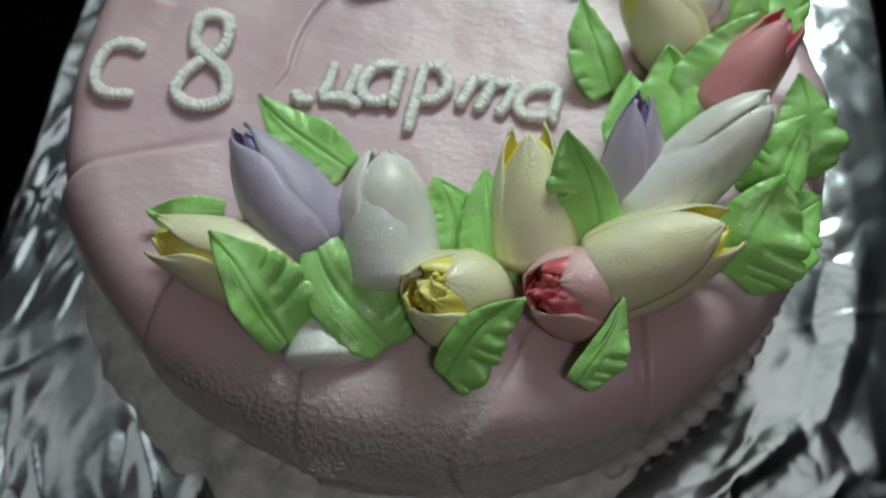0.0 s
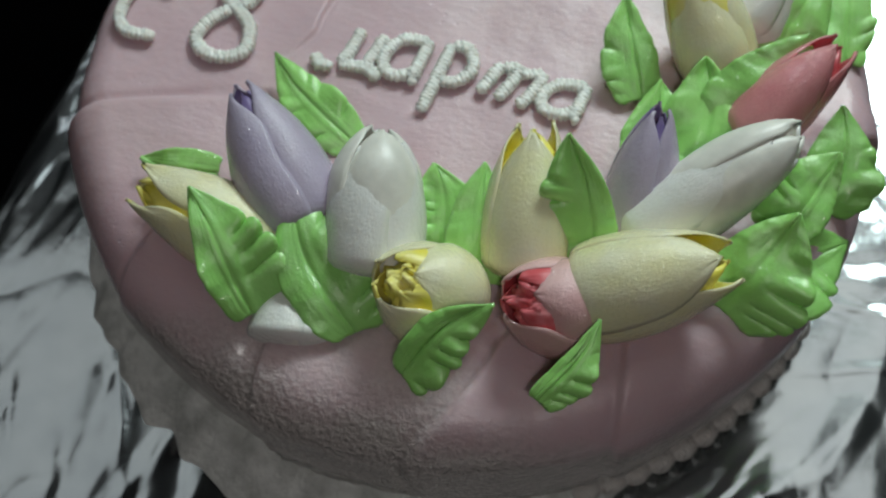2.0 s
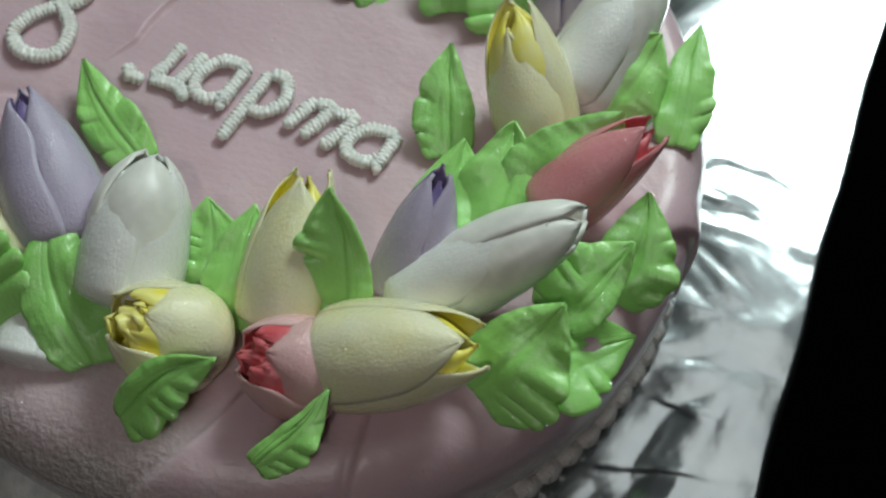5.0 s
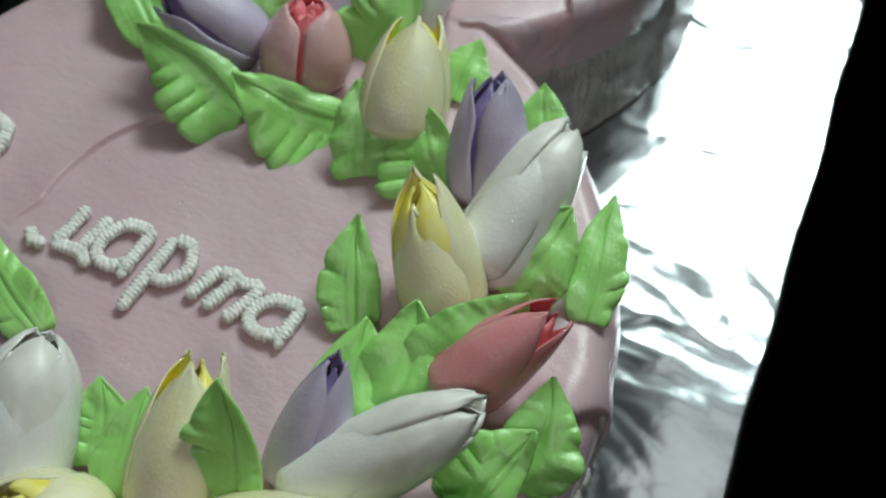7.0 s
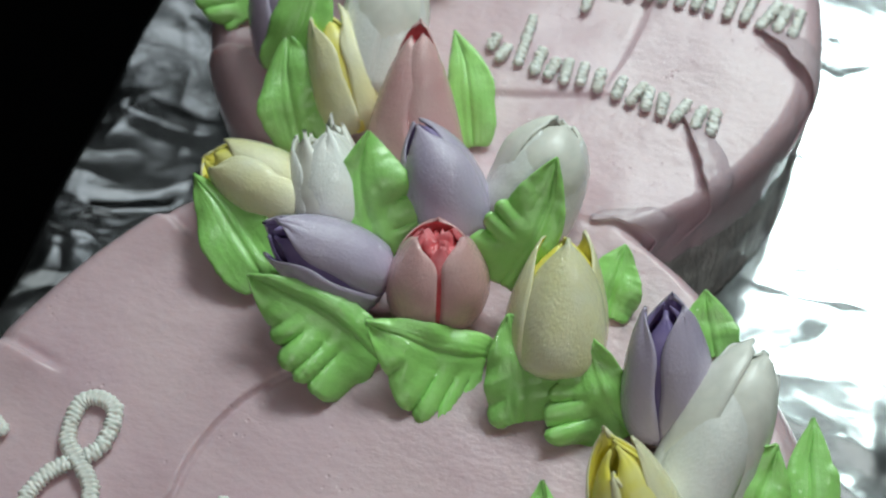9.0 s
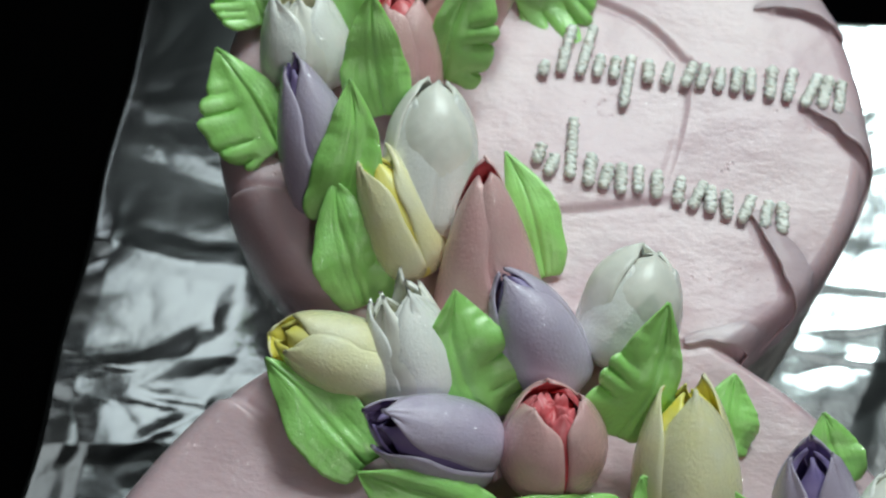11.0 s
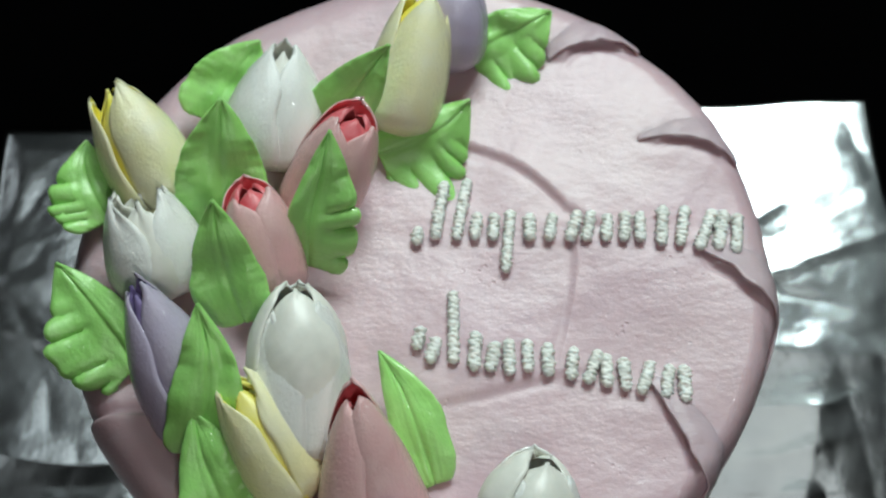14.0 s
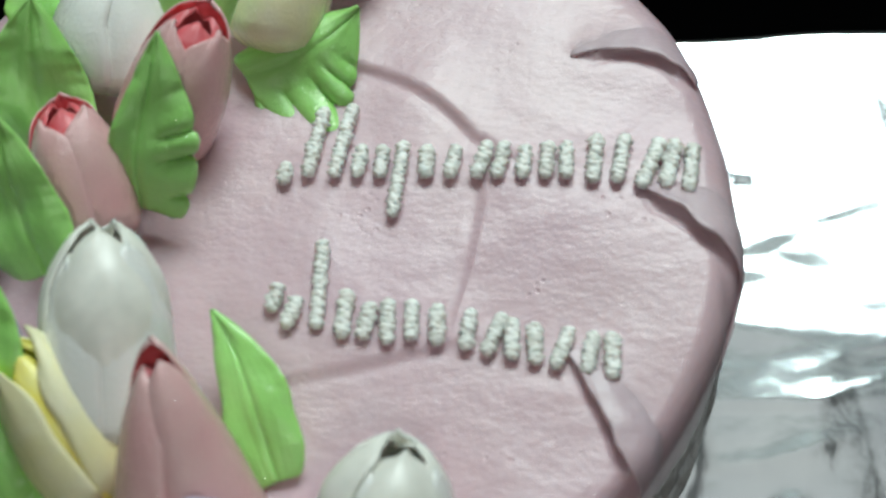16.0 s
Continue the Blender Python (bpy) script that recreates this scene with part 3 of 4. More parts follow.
def tulip(tint, base, tip, radius, kind, facing=None, turn=0):
    planted[0] += 1
    seed = planted[0] * 1.37
    petals, radius = KINDS[kind][0], radius * (0.92 if kind == "mouth" else 1.0)
    base = Vector(base) + 0.12 * (Vector(base) - Vector(tip))
    long = (Vector(tip) - base).length
    ob = new("piped_tulip")
    ob.matrix_world = Matrix.Translation(base) @ frame_of(base, tip, facing)
    tagged(ob, f"{TINTS[tint]} cream tulip {WORDS[kind]}, on cake", "tulip", "piped tulips")
    for k, (at, length, wide, half) in enumerate(petals):
        part("petal", petal(long * length, radius * wide, 90 + turn + at, half, kind, CREAM[tint], seed + k, HEART[tint]), ob)
    wide = kind in ("cup", "mouth")
    inner, bud = (0.85, 0.87, 0.83) if kind == "bell" else (0.99, 1.01, 0.97) if kind == "vee" and tint == "white" else (0.93, 0.95, 0.91), kind if kind in ("rag", "bell", "slit") else "dome" if kind == "vee" else "egg"
    for k, at in enumerate((2, 122, 242)):
        part("inner_petal", petal(long * inner[k], radius * ((0.87 if kind in ("slit", "bell") else 0.85 if kind in ("front", "short", "gape") else 0.975 if tint == "white" else 0.86) - 0.02 * k), 90 + turn + petals[0][0] + 60 + at, 54 if wide else 66, "mouth" if wide else bud, HEART[tint], seed + k + 10), ob, "stronger-coloured inner petal")
    if wide:
        for k in range(5):
            part("inner_petal", petal(long * (0.84 - 0.03 * k), radius * (0.60 - 0.07 * k), 90 + turn + 23 + k * 97, 44, "rag", CREAM[tint] if k % 2 else HEART[tint], seed + k + 20, HEART[tint]), ob, "small curled inner petal")
    part("core", ball(radius * (0.62 if wide else 0.45), long * (0.42 if wide else 0.28), long * (0.47 if wide else 0.36), HEART[tint], seed, 0.42 if wide else 0.2), ob)
    return ob


def leaf(base, tip, facing, width, ruffle, side):
    """side: the edge that is ruffled, seen from the front along the blade: 1 right, -1 left, 0 both."""
    planted[0] += 1
    seed = planted[0] * 2.11
    rnd = random.Random(planted[0])
    long = (Vector(tip) - Vector(base)).length
    u = np.linspace(0, 1, 57)[:, None]
    v = np.linspace(-1, 1, 25)[None, :]
    grow = np.clip(u / 0.36, 0, 1)
    w = 0.5 * width * np.where(u < 0.36, 0.50 + 0.50 * np.sqrt(1 - (1 - grow) ** 2), (1 - np.clip((u - 0.36) / 0.64, 0, 1) ** 1.7) ** 0.95 + 0.012)
    hold = np.clip(0.12 - 0.88 * v * side, 0, 1) if side else np.ones_like(v)
    # the ruffled edge is the wider one
    w = w * (1 + 0.12 * ruffle * np.where(hold > 0.2, 1, -1) * (1 if side else 0) + 0.10 * np.sign(v) * math.sin(seed * 3))
    out = np.clip((np.abs(v) - 0.10) / 0.90, 0, 1)
    sign = np.sign(v) * np.ones_like(u)
    pleats = rnd.uniform(4.6, 6.4)
    slant = u - 0.14 * out
    beat = pleats * slant + 0.28 * np.sin(seed + 9 * slant) + 0.12 * np.sin(2.3 * seed + 21 * slant)
    lobe = np.abs(np.sin(np.pi * beat)) - 0.6
    reach = np.clip((0.80 - u) / 0.30, 0, 1) * np.clip(0.05 + u * 4, 0, 1)
    held = np.clip((np.abs(v) - 0.16) / 0.62, 0, 1) ** 1.2 * hold * ruffle * reach
    frill = lobe * held
    wavy = np.sin(8 * u + seed + 1.9 * sign) * out**2 * np.clip(1.1 - u, 0, 1)
    uneven = np.array([[noise.noise(Vector((float(a) * 4.5, float(np.sign(q)) * 3.0, seed))) for q in v[0]] for a in u[:, 0]])
    jag = np.array([[noise.noise(Vector((float(a) * 15, float(np.sign(q)) * 3.0, seed + 40))) for q in v[0]] for a in u[:, 0]])
    sway = rnd.uniform(-0.10, 0.10) * long * np.sin(np.pi * u) + 0.05 * long * math.sin(seed * 1.7) * np.clip(u - 0.7, 0, 1) * 3
    x = w * v * (1 + 0.12 * frill + 0.05 * wavy + (0.16 * uneven + 0.05 * jag) * out * np.clip(1.15 - u, 0, 1)) + sway
    bow, gutter = rnd.uniform(0.03, 0.09), rnd.uniform(0.02, 0.16)
    y = bow * long * np.sin(np.pi * u**0.8) + gutter * w * (np.abs(v) ** 1.6 - 0.4) - 0.10 * w * out**3 + width * (0.055 * uneven + 0.02 * jag) * out**1.5 + 0.09 * width * frill + 0.05 * width * wavy
    y = y - 0.0005 * np.exp(-((v / 0.07) ** 2)) * (1 - u) ** 0.25 + 0.00025 * np.exp(-(((np.abs(v) - 0.15) / 0.06) ** 2))
    y = y + 0.00010 * np.sin(30 * np.abs(v) + 4 * u) * (1 - 0.6 * u)
    y = y + 0.08 * width * np.array([[noise.noise(Vector((float(q) * 1.2, float(h) * 3.2, seed + 70))) for q in v[0]] for h in u[:, 0]]) * np.clip(u * 4, 0, 1)
    p = np.stack([x, y, long * (u * np.ones_like(v)) - 0.16 * w * v**2 * (1 - u) + 0.03 * width * frill - 0.022 * width * np.sin(2 * np.pi * beat) * held], -1)
    thick = 0.0019 * (1 - 0.6 * np.abs(v) ** 3) * (1 - 0.5 * u) * np.ones_like(x)
    ob = new("piped_leaf")
    n = grid_normals(p)
    part("blade", mesh_of("blade", *shell(p, n, thick), GREEN), ob)
    mid = slice(1, 52)
    line = p[mid, 12] + n[mid, 12] * (thick[mid, 12, None] / 2 - 0.00005)
    b = np.linspace(0, 2 * np.pi, 6, endpoint=False)
    r = 0.00042 * np.sin(np.linspace(0.25, np.pi - 0.02, len(line)))[:, None, None]
    across = p[mid, 13] - p[mid, 11]
    across /= np.linalg.norm(across, axis=-1, keepdims=True)
    tube = line[:, None] + r * (across[:, None] * np.cos(b)[None, :, None] + n[mid, 12][:, None] * np.sin(b)[None, :, None])
    part("midrib", mesh_of("midrib", tube.reshape(-1, 3), grid_faces(len(line), 6, closed=True), GREEN), ob)
    ob.matrix_world = Matrix.Translation(base) @ frame_of(base, tip, facing)
    return tagged(ob, ("ruffled" if ruffle else "smooth pointed") + " bright green piped cream leaf on pink cake", "leaf", "piped leaves")


def cream_crumb(place, radius):
    ob = new("cream_crumb", ball(radius, radius * 0.9, 0.0, CREAM["yellow"], 4.2, 0.7))
    ob.location = place
    return tagged(ob, "small crumb of pale yellow cream between two tulips", "cream crumb")


tulip("yellow", (-0.0379, -0.0790, 0.0800), (-0.0808, -0.0695, 0.0880), 0.0118, "gape", (0.36, -0.42, 0.83), -8)
tulip("purple", (-0.0317, -0.0679, 0.0810), (-0.0579, -0.0387, 0.1000), 0.0134, "slit", (0.33, -0.48, 0.82), 6)
tulip("white", (-0.0084, -0.0768, 0.0810), (-0.0138, -0.0427, 0.0980), 0.0129, "vee", (0.25, -0.47, 0.85), 4)
tulip("white", (-0.0258, -0.0985, 0.0705), (-0.0300, -0.0730, 0.0775), 0.0096, "bell", (0.29, -0.40, 0.87), 0)
tulip("yellow", (0.0165, -0.0815, 0.0780), (0.0000, -0.0885, 0.0990), 0.0148, "mouth", (0.20, -0.42, 0.88), 30)
tulip("pink", (0.0510, -0.0768, 0.0800), (0.0320, -0.0842, 0.0945), 0.0138, "mouth", (0.20, -0.40, 0.89), 14)
tulip("yellow", (0.0329, -0.0668, 0.0810), (0.0276, -0.0341, 0.1020), 0.0124, "front", (0.14, -0.51, 0.85), -8)
tulip("purple", (0.0584, -0.0470, 0.0810), (0.0603, -0.0224, 0.1050), 0.0094, "slit", (0.06, -0.54, 0.84), 18)
tulip("white", (0.0622, -0.0503, 0.0820), (0.0984, -0.0219, 0.1040), 0.0105, "vee", (0.00, -0.54, 0.84), 24)
tulip("yellow", (0.0515, -0.0735, 0.0840), (0.0875, -0.0620, 0.0990), 0.0137, "front", (0.03, -0.47, 0.88), -14)
tulip("rose", (0.0854, -0.0090, 0.0810), (0.1063, 0.0125, 0.1020), 0.0101, "front", (-0.04, -0.60, 0.80), -12)
tulip("yellow", (0.0730, 0.0135, 0.0800), (0.0562, 0.0342, 0.1070), 0.0116, "short", (0.24, -0.52, 0.82), 0)
tulip("white", (0.0777, 0.0300, 0.0800), (0.0884, 0.0729, 0.0970), 0.0116, "vee", (0.19, -0.57, 0.80), 24)
tulip("purple", (0.0697, 0.0525, 0.0800), (0.0620, 0.0761, 0.1050), 0.0109, "gape", (0.02, -0.50, 0.87), -14)
tulip("yellow", (0.0368, 0.0636, 0.0790), (0.0326, 0.0922, 0.1000), 0.0131, "front", (0.10, -0.52, 0.85), 4)
tulip("pink", (0.0013, 0.0724, 0.0770), (-0.0003, 0.0839, 0.1000), 0.0130, "cup", (0.19, -0.51, 0.84), 2)
tulip("purple", (-0.0173, 0.0738, 0.0820), (-0.0460, 0.0719, 0.0990), 0.0111, "gape", (0.27, -0.50, 0.82), -20)
tulip("yellow", (-0.0447, 0.0928, 0.0800), (-0.0745, 0.0978, 0.0910), 0.0108, "vee", (0.32, -0.52, 0.79), 22)
tulip("white", (-0.0333, 0.0885, 0.0790), (-0.0441, 0.1115, 0.0940), 0.0117, "rag", (0.27, -0.54, 0.80), 0)
tulip("purple", (0.0025, 0.0969, 0.0800), (-0.0168, 0.1173, 0.1010), 0.0110, "egg", (0.20, -0.57, 0.80), -6)
tulip("white", (0.0170, 0.1064, 0.0790), (0.0239, 0.1309, 0.0960), 0.0130, "vee", (0.13, -0.59, 0.80), 8)
tulip("pink", (-0.0186, 0.1178, 0.0780), (-0.0237, 0.1458, 0.1090), 0.0116, "bell", (-0.06, -0.46, 0.89), 0)
tulip("yellow", (-0.0395, 0.1283, 0.0790), (-0.0559, 0.1522, 0.0990), 0.0100, "gape", (0.01, -0.47, 0.88), 14)
tulip("white", (-0.0382, 0.1393, 0.0800), (-0.0390, 0.1760, 0.1010), 0.0128, "vee", (-0.01, -0.51, 0.86), 2)
tulip("purple", (-0.0656, 0.1472, 0.0790), (-0.0803, 0.1756, 0.1060), 0.0110, "slit", (0.08, -0.51, 0.85), -18)
tulip("white", (-0.0777, 0.1853, 0.0800), (-0.0837, 0.2055, 0.0970), 0.0129, "rag", (0.17, -0.44, 0.88), 30)
tulip("pink", (-0.0484, 0.1855, 0.0800), (-0.0537, 0.2079, 0.1000), 0.0099, "vee", (0.09, -0.45, 0.89), 8)
tulip("yellow", (-0.0790, 0.2125, 0.0800), (-0.0955, 0.2403, 0.0980), 0.0116, "gape", (0.18, -0.51, 0.84), -34)
tulip("white", (-0.0502, 0.2273, 0.0790), (-0.0451, 0.2529, 0.1000), 0.0142, "slit", (0.07, -0.54, 0.84), 2)
tulip("pink", (-0.0367, 0.2102, 0.0800), (-0.0227, 0.2280, 0.1040), 0.0105, "vee", (0.03, -0.50, 0.86), 10)
tulip("yellow", (-0.0136, 0.2391, 0.0790), (-0.0033, 0.2714, 0.1010), 0.0115, "front", (-0.02, -0.57, 0.82), 10)
tulip("purple", (0.0025, 0.2601, 0.0790), (0.0026, 0.2811, 0.0990), 0.0103, "egg", (-0.05, -0.59, 0.81), 0)

leaf((-0.0264, -0.0353, 0.0760), (-0.0574, -0.0148, 0.0820), (0.30, -0.52, 0.80), 0.0164, 1, 0)
leaf((-0.0363, -0.0976, 0.0790), (-0.0580, -0.0742, 0.1000), (0.35, -0.40, 0.85), 0.0209, 3, 1)
leaf((-0.0620, -0.0548, 0.0760), (-0.0838, -0.0581, 0.0810), (0.38, -0.45, 0.81), 0.0150, 0, 0)
leaf((-0.0077, -0.0956, 0.0770), (-0.0342, -0.0640, 0.0930), (0.28, -0.42, 0.86), 0.0230, 2, 1)
leaf((0.0084, -0.0638, 0.0780), (0.0022, -0.0451, 0.0890), (0.20, -0.48, 0.85), 0.0205, 1, 0)
leaf((0.0224, -0.0739, 0.0790), (0.0149, -0.0453, 0.0940), (0.17, -0.48, 0.86), 0.0191, 0, 0)
leaf((0.0521, -0.0652, 0.0850), (0.0403, -0.0427, 0.1130), (0.10, -0.51, 0.85), 0.0223, 3, -1)
leaf((0.0095, -0.1080, 0.0850), (0.0292, -0.0905, 0.1020), (0.18, -0.40, 0.90), 0.0150, 3, 1)
leaf((0.0450, -0.1060, 0.0830), (0.0572, -0.0860, 0.0950), (0.09, -0.41, 0.91), 0.0105, 3, 1)
leaf((0.0717, -0.0249, 0.0780), (0.0691, 0.0054, 0.0930), (0.03, -0.58, 0.82), 0.0252, 0, 0)
leaf((0.0652, -0.0309, 0.0780), (0.0575, -0.0028, 0.0890), (0.26, -0.42, 0.87), 0.0227, 1, 1)
leaf((0.0791, -0.0137, 0.0810), (0.0976, 0.0140, 0.0995), (-0.02, -0.60, 0.80), 0.0290, 1, 1)
leaf((0.0532, -0.0014, 0.0770), (0.0413, 0.0247, 0.0910), (0.29, -0.48, 0.83), 0.0170, 1, -1)
leaf((0.0891, 0.0234, 0.0790), (0.0976, 0.0490, 0.0920), (0.16, -0.54, 0.82), 0.0258, 1, -1)
leaf((0.1101, 0.0265, 0.0750), (0.1036, 0.0623, 0.0850), (0.13, -0.55, 0.82), 0.0157, 1, 1)
leaf((0.1095, -0.0265, 0.0746), (0.1103, 0.0001, 0.0890), (0.12, -0.44, 0.89), 0.0222, 1, 1)
leaf((0.0996, -0.0388, 0.0770), (0.1107, -0.0158, 0.0890), (0.14, -0.41, 0.90), 0.0218, 2, -1)
leaf((0.0863, -0.0661, 0.0790), (0.1010, -0.0440, 0.0980), (-0.03, -0.50, 0.87), 0.0297, 2, 1)
leaf((0.0928, -0.0549, 0.0780), (0.1190, -0.0320, 0.0680), (0.14, -0.36, 0.92), 0.0253, 2, 1)
leaf((-0.0093, 0.0531, 0.0770), (-0.0478, 0.0592, 0.0930), (0.26, -0.46, 0.85), 0.0239, 3, -1)
leaf((0.0186, 0.0619, 0.0770), (-0.0129, 0.0579, 0.0920), (0.19, -0.47, 0.86), 0.0247, 3, -1)
leaf((0.0331, 0.0461, 0.0770), (0.0219, 0.0675, 0.0920), (0.12, -0.47, 0.87), 0.0264, 2, 1)
leaf((0.0607, 0.0494, 0.0770), (0.0441, 0.0676, 0.0940), (0.05, -0.48, 0.88), 0.0240, 2, -1)
leaf((0.0473, 0.0831, 0.0760), (0.0480, 0.1017, 0.0850), (0.06, -0.54, 0.84), 0.0170, 0, 0)
leaf((0.0785, 0.0779, 0.0770), (0.0717, 0.0935, 0.0840), (-0.01, -0.53, 0.85), 0.0156, 0, 0)
leaf((0.0175, 0.0814, 0.0840), (0.0270, 0.1075, 0.1100), (0.13, -0.56, 0.82), 0.0208, 2, -1)
leaf((-0.0168, 0.0842, 0.0790), (-0.0295, 0.1090, 0.1010), (0.24, -0.54, 0.80), 0.0270, 2, 1)
leaf((-0.0465, 0.0677, 0.0790), (-0.0741, 0.0919, 0.0890), (0.33, -0.49, 0.81), 0.0196, 0, 0)
leaf((-0.0525, 0.1161, 0.0750), (-0.0658, 0.1431, 0.0940), (0.04, -0.44, 0.90), 0.0214, 1, 1)
leaf((-0.0645, 0.1366, 0.0840), (-0.0613, 0.1664, 0.1100), (0.05, -0.50, 0.86), 0.0193, 0, 0)
leaf((-0.0835, 0.1625, 0.0770), (-0.1060, 0.1887, 0.0870), (0.13, -0.53, 0.84), 0.0238, 3, -1)
leaf((-0.0536, 0.1710, 0.0880), (-0.0604, 0.1937, 0.1140), (0.03, -0.57, 0.82), 0.0193, 0, 0)
leaf((-0.0032, 0.1300, 0.0760), (-0.0167, 0.1627, 0.0880), (-0.09, -0.47, 0.88), 0.0157, 0, 0)
leaf((-0.0624, 0.2032, 0.0810), (-0.0622, 0.2281, 0.1080), (0.12, -0.50, 0.86), 0.0256, 0, 0)
leaf((-0.0376, 0.1911, 0.0810), (-0.0290, 0.2169, 0.1090), (0.04, -0.48, 0.88), 0.0182, 3, 1)
leaf((-0.0945, 0.2057, 0.0790), (-0.1031, 0.2284, 0.0850), (0.20, -0.48, 0.85), 0.0200, 2, -1)
leaf((-0.0192, 0.2278, 0.0780), (0.0080, 0.2416, 0.0840), (-0.03, -0.52, 0.85), 0.0270, 3, 1)
leaf((-0.0371, 0.2323, 0.0850), (-0.0156, 0.2450, 0.1090), (0.02, -0.55, 0.84), 0.0178, 0, 0)
leaf((-0.0688, 0.2385, 0.0790), (-0.0540, 0.2591, 0.0910), (0.11, -0.55, 0.83), 0.0239, 0, 0)
leaf((0.0086, 0.2635, 0.0770), (0.0332, 0.2740, 0.0830), (-0.09, -0.58, 0.81), 0.0248, 3, 1)
cream_crumb((-0.0370, 0.1342, 0.0840), 0.0024)


# ---- piped writing ----
def top_height(x, y):
    return TOP + 0.0011 * soft_noise(x * 22, y * 22, TOP * 22)


def rope(points, radius, z, pearls=0.36, lumps=0.28):
    """A piped string of cream through the points, twisted like the star nozzle left it."""
    points = np.array(points, float)
    seg = np.linalg.norm(np.diff(points, axis=0), axis=1)
    s = np.concatenate([[0], np.cumsum(seg)])
    n = max(6, int(s[-1] / 0.00028))
    t = np.linspace(0, s[-1], n)
    xy = np.column_stack([np.interp(t, s, points[:, 0]), np.interp(t, s, points[:, 1])])
    for _ in range(4):
        xy[1:-1] = (xy[:-2] + 2 * xy[1:-1] + xy[2:]) / 4
    d = np.gradient(xy, axis=0)
    d /= np.linalg.norm(d, axis=1, keepdims=True) + 1e-9
    across = np.column_stack([-d[:, 1], d[:, 0]])
    b = np.linspace(0, 2 * np.pi, 16, endpoint=False)
    end = np.minimum(t, s[-1] - t)
    round_off = np.sqrt(np.clip(1 - (1 - np.clip(end / radius, 0, 1)) ** 2, 0.03, 1))
    side = np.cos(b)[None]
    skip = 0.25 * np.sin(t * 900 + points[0, 0] * 700)[:, None]
    bead = np.abs(np.sin(np.pi * t[:, None] / 0.00140 + skip + np.where(side > 0, np.pi / 2, 0))) ** 0.7
    groove = np.exp(-((side / 0.22) ** 2)) * (np.sin(b)[None] > 0)
    drift = np.array([noise.noise(Vector((q[0] * 500, q[1] * 500, 1))) for q in xy])[:, None]
    knob = np.array([[noise.noise(Vector((q[0] * 1400 + 2 * c, q[1] * 1400, 2 * d))) for c, d in zip(np.cos(b), np.sin(b))] for q in xy])
    rr = radius * round_off[:, None] * (0.74 + pearls * bead * np.clip(np.abs(side) * 1.9 - 0.2, 0.05, 1) - 0.07 * groove + 0.12 * drift + lumps * knob)
    p = np.stack([xy[:, 0, None] + across[:, 0, None] * rr * side, xy[:, 1, None] + across[:, 1, None] * rr * side, z + rr * np.sin(b) * 0.85], -1)
    k = n * 16
    return p.reshape(-1, 3), grid_faces(n, 16, closed=True, flip=True) + [tuple(range(16)), tuple(range(k - 16, k))[::-1]]


def flowing(points, n=10):
    """A smooth line through the points."""
    q = np.array([points[0], *points, points[-1]], float)
    out = []
    for k in range(1, len(q) - 2):
        for t in np.linspace(0, 1, n, endpoint=k == len(q) - 3):
            out.append(0.5 * (2 * q[k] + (q[k + 1] - q[k - 1]) * t + (2 * q[k - 1] - 5 * q[k] + 4 * q[k + 1] - q[k + 2]) * t**2 + (3 * q[k] - q[k - 1] - 3 * q[k + 1] + q[k + 2]) * t**3))
    return out


# strokes of each letter in a box of one by one
GLYPHS = {
    "es": [[(1.0, 0.87), (0.58, 1.0), (0.15, 0.88), (0.0, 0.54), (0.06, 0.20), (0.36, 0.0), (1.0, 0.0)]],
    "eight": [[(0.45, 0.50), (0.15, 0.36), (0.0, 0.14), (0.3, 0.0), (0.73, 0.0), (1.0, 0.11), (0.92, 0.33), (0.62, 0.48), (0.22, 0.64), (0.16, 0.92), (0.42, 1.0), (0.76, 0.93), (0.80, 0.68), (0.58, 0.52)]],
    "em": [[(0.0, 0.27), (0.10, 0.02), (0.30, 0.04)], [(0.38, 0.10), (0.47, 0.5), (0.53, 1.05)], [(0.36, 0.10), (0.76, 0.12), (0.98, -0.10)], [(0.74, 0.15), (0.88, 1.0)]],
    "a": [[(1.0, 1.0), (0.35, 0.96), (0.0, 0.5), (0.10, 0.10), (0.5, 0.0), (0.88, 0.22)], [(1.0, 1.05), (0.92, 0.5), (0.86, 0.0), (1.0, -0.05)]],
    "er": [[(0.29, 1.0), (0.14, 0.04), (0.0, -0.9)], [(0.29, 0.95), (0.75, 0.95), (1.0, 0.45), (0.67, 0.04), (0.22, 0.0)]],
    "te": [[(0.15, 1.0), (0.0, 0.0)], [(0.16, 0.9), (0.48, 1.0), (0.46, 0.5), (0.36, 0.0)], [(0.54, 0.9), (0.92, 1.05), (0.94, 0.6), (0.80, 0.0)]],
}


def write(letter, x, y, high, wide, turn, parent, radius=0.0020):
    c, s = math.cos(math.radians(turn)), math.sin(math.radians(turn))
    verts, faces = [], []
    for stroke in GLYPHS[letter]:
        pts = [(u * wide, v * high) for u, v in flowing(stroke)]
        pts = [(x + a * c - b * s, y + a * s + b * c) for a, b in pts]
        p, f = rope(pts, radius, top_height(x, y) + radius * 0.8)
        f = [tuple(k + len(verts) for k in q) for q in f]
        verts += [tuple(q) for q in p]
        faces += f
    return part("letter", mesh_of("letter", verts, faces, PIPING), parent)


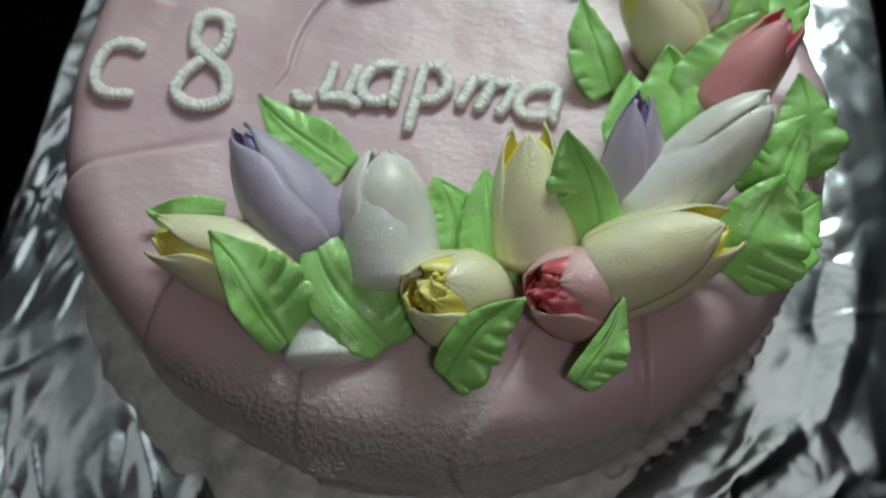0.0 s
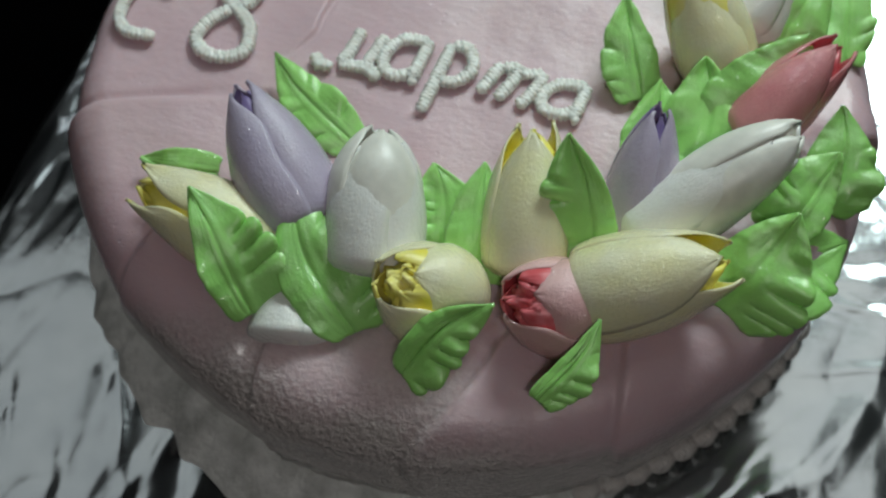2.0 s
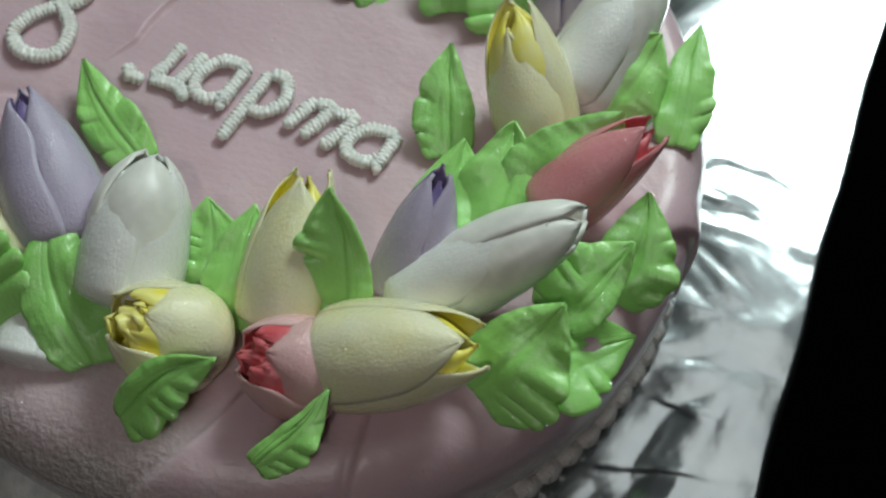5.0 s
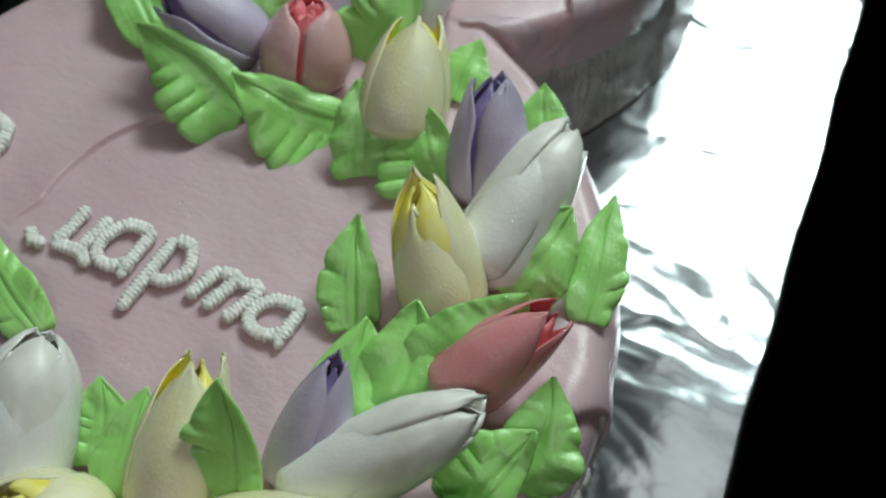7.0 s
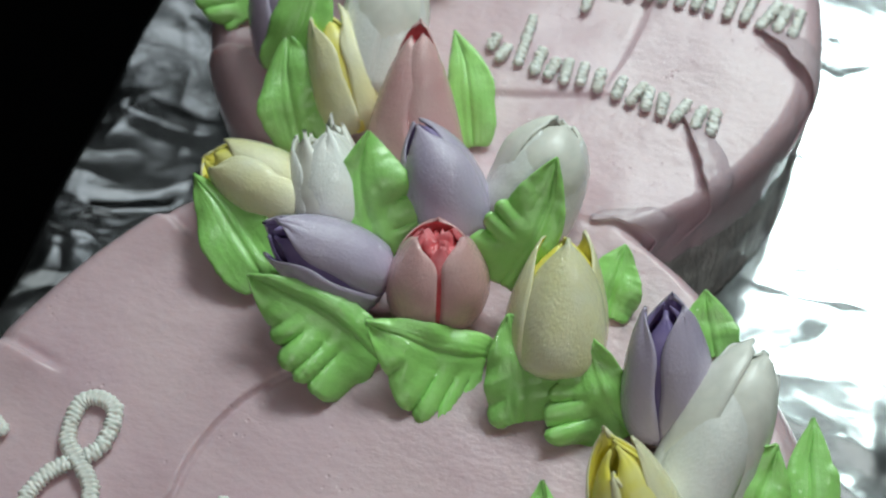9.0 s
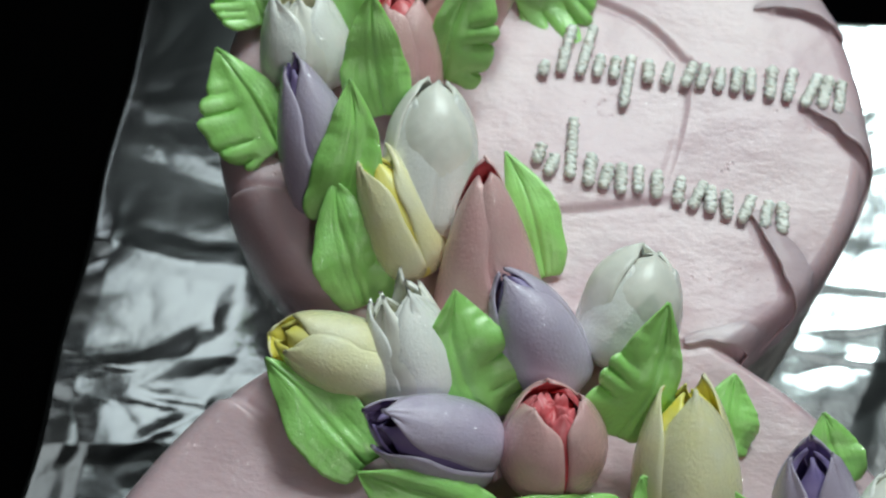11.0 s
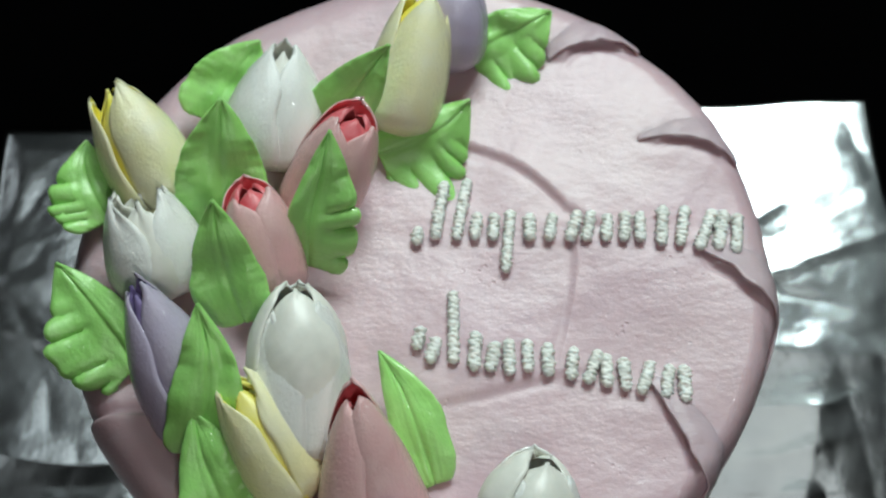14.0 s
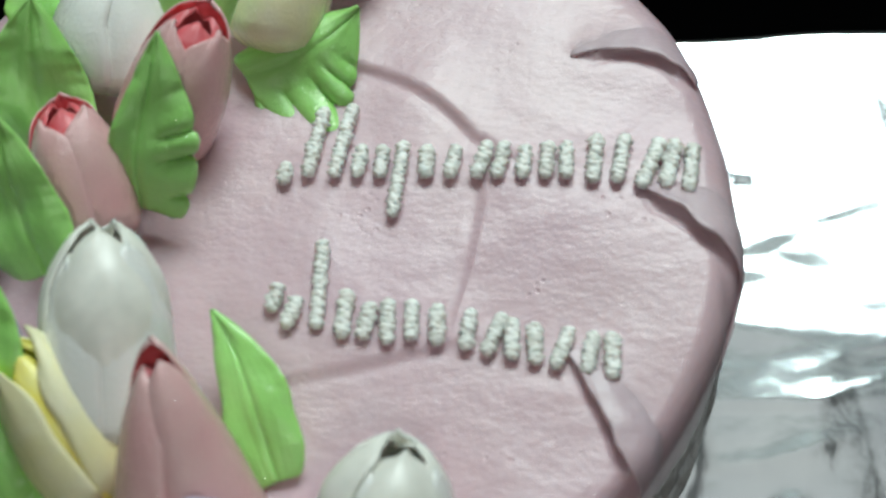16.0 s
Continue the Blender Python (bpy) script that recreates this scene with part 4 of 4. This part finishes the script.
greeting = tagged(new("piped_greeting"), "white piped cream greeting C 8 MAPTA on pink icing", "lettering")
write("es", -0.1125, -0.0114, 0.0208, 0.0144, 0, greeting)
write("eight", -0.0853, -0.0141, 0.0371, 0.0166, 0, greeting, 0.0022)
write("em", -0.0470, -0.0105, 0.0155, 0.0220, 0, greeting)
write("a", -0.0258, -0.0095, 0.0145, 0.0122, 0, greeting)
write("er", -0.0098, -0.0083, 0.0140, 0.0114, 0, greeting)
write("te", 0.0053, -0.0101, 0.0128, 0.0160, -11, greeting)
write("a", 0.0243, -0.0124, 0.0115, 0.0126, 0, greeting)


def name_bars(label, x0, y0, x1, y1, heights):
    """Illegible piped writing: plain upright bars of cream."""
    thing = tagged(new("piped_bars"), label, "lettering")
    for k, (low, high) in enumerate(heights):
        f = (k + 0.5) / len(heights)
        x, y = x0 + (x1 - x0) * f, y0 + (y1 - y0) * f
        lean = 0.14 + 0.5 * soft_noise(k * 1.7, y0 * 90, 4.0)
        x += 0.0016 * soft_noise(k * 2.3, y0 * 60, 9.0)
        p, q = rope([(x + lean * low, y + low), (x + lean * high, y + high)], 0.0019 + 0.0004 * soft_noise(k * 3.1, y0 * 70, 2.0), top_height(x, y) + 0.0015, 0.14, 0.56)
        part("bar", mesh_of("bar", p, q, PIPING), thing)
    return thing


name_bars("upper row of plain white piped cream bars on icing", -0.0105, 0.2010, 0.0855, 0.1985,
          [(-0.002, 0.004), (0.0, 0.019), (0.0, 0.020), (0.0, 0.009), (0.0, 0.009), (-0.010, 0.010), (0.0, 0.009), (0.0, 0.009), (0.0, 0.010), (0.0, 0.010), (0.0, 0.009), (0.0, 0.010), (0.0, 0.010), (-0.001, 0.012), (-0.001, 0.012), (-0.002, 0.011), (-0.002, 0.011), (-0.003, 0.010)])
name_bars("lower row of plain white piped cream bars on icing", -0.0105, 0.1685, 0.0665, 0.1520,
          [(-0.001, 0.006), (-0.004, 0.004), (-0.003, 0.019), (-0.004, 0.008), (-0.003, 0.006), (-0.003, 0.008), (-0.001, 0.009), (-0.001, 0.009), (-0.001, 0.009), (-0.001, 0.009), (-0.001, 0.009), (-0.001, 0.009), (-0.001, 0.009), (-0.001, 0.009), (-0.001, 0.010)])
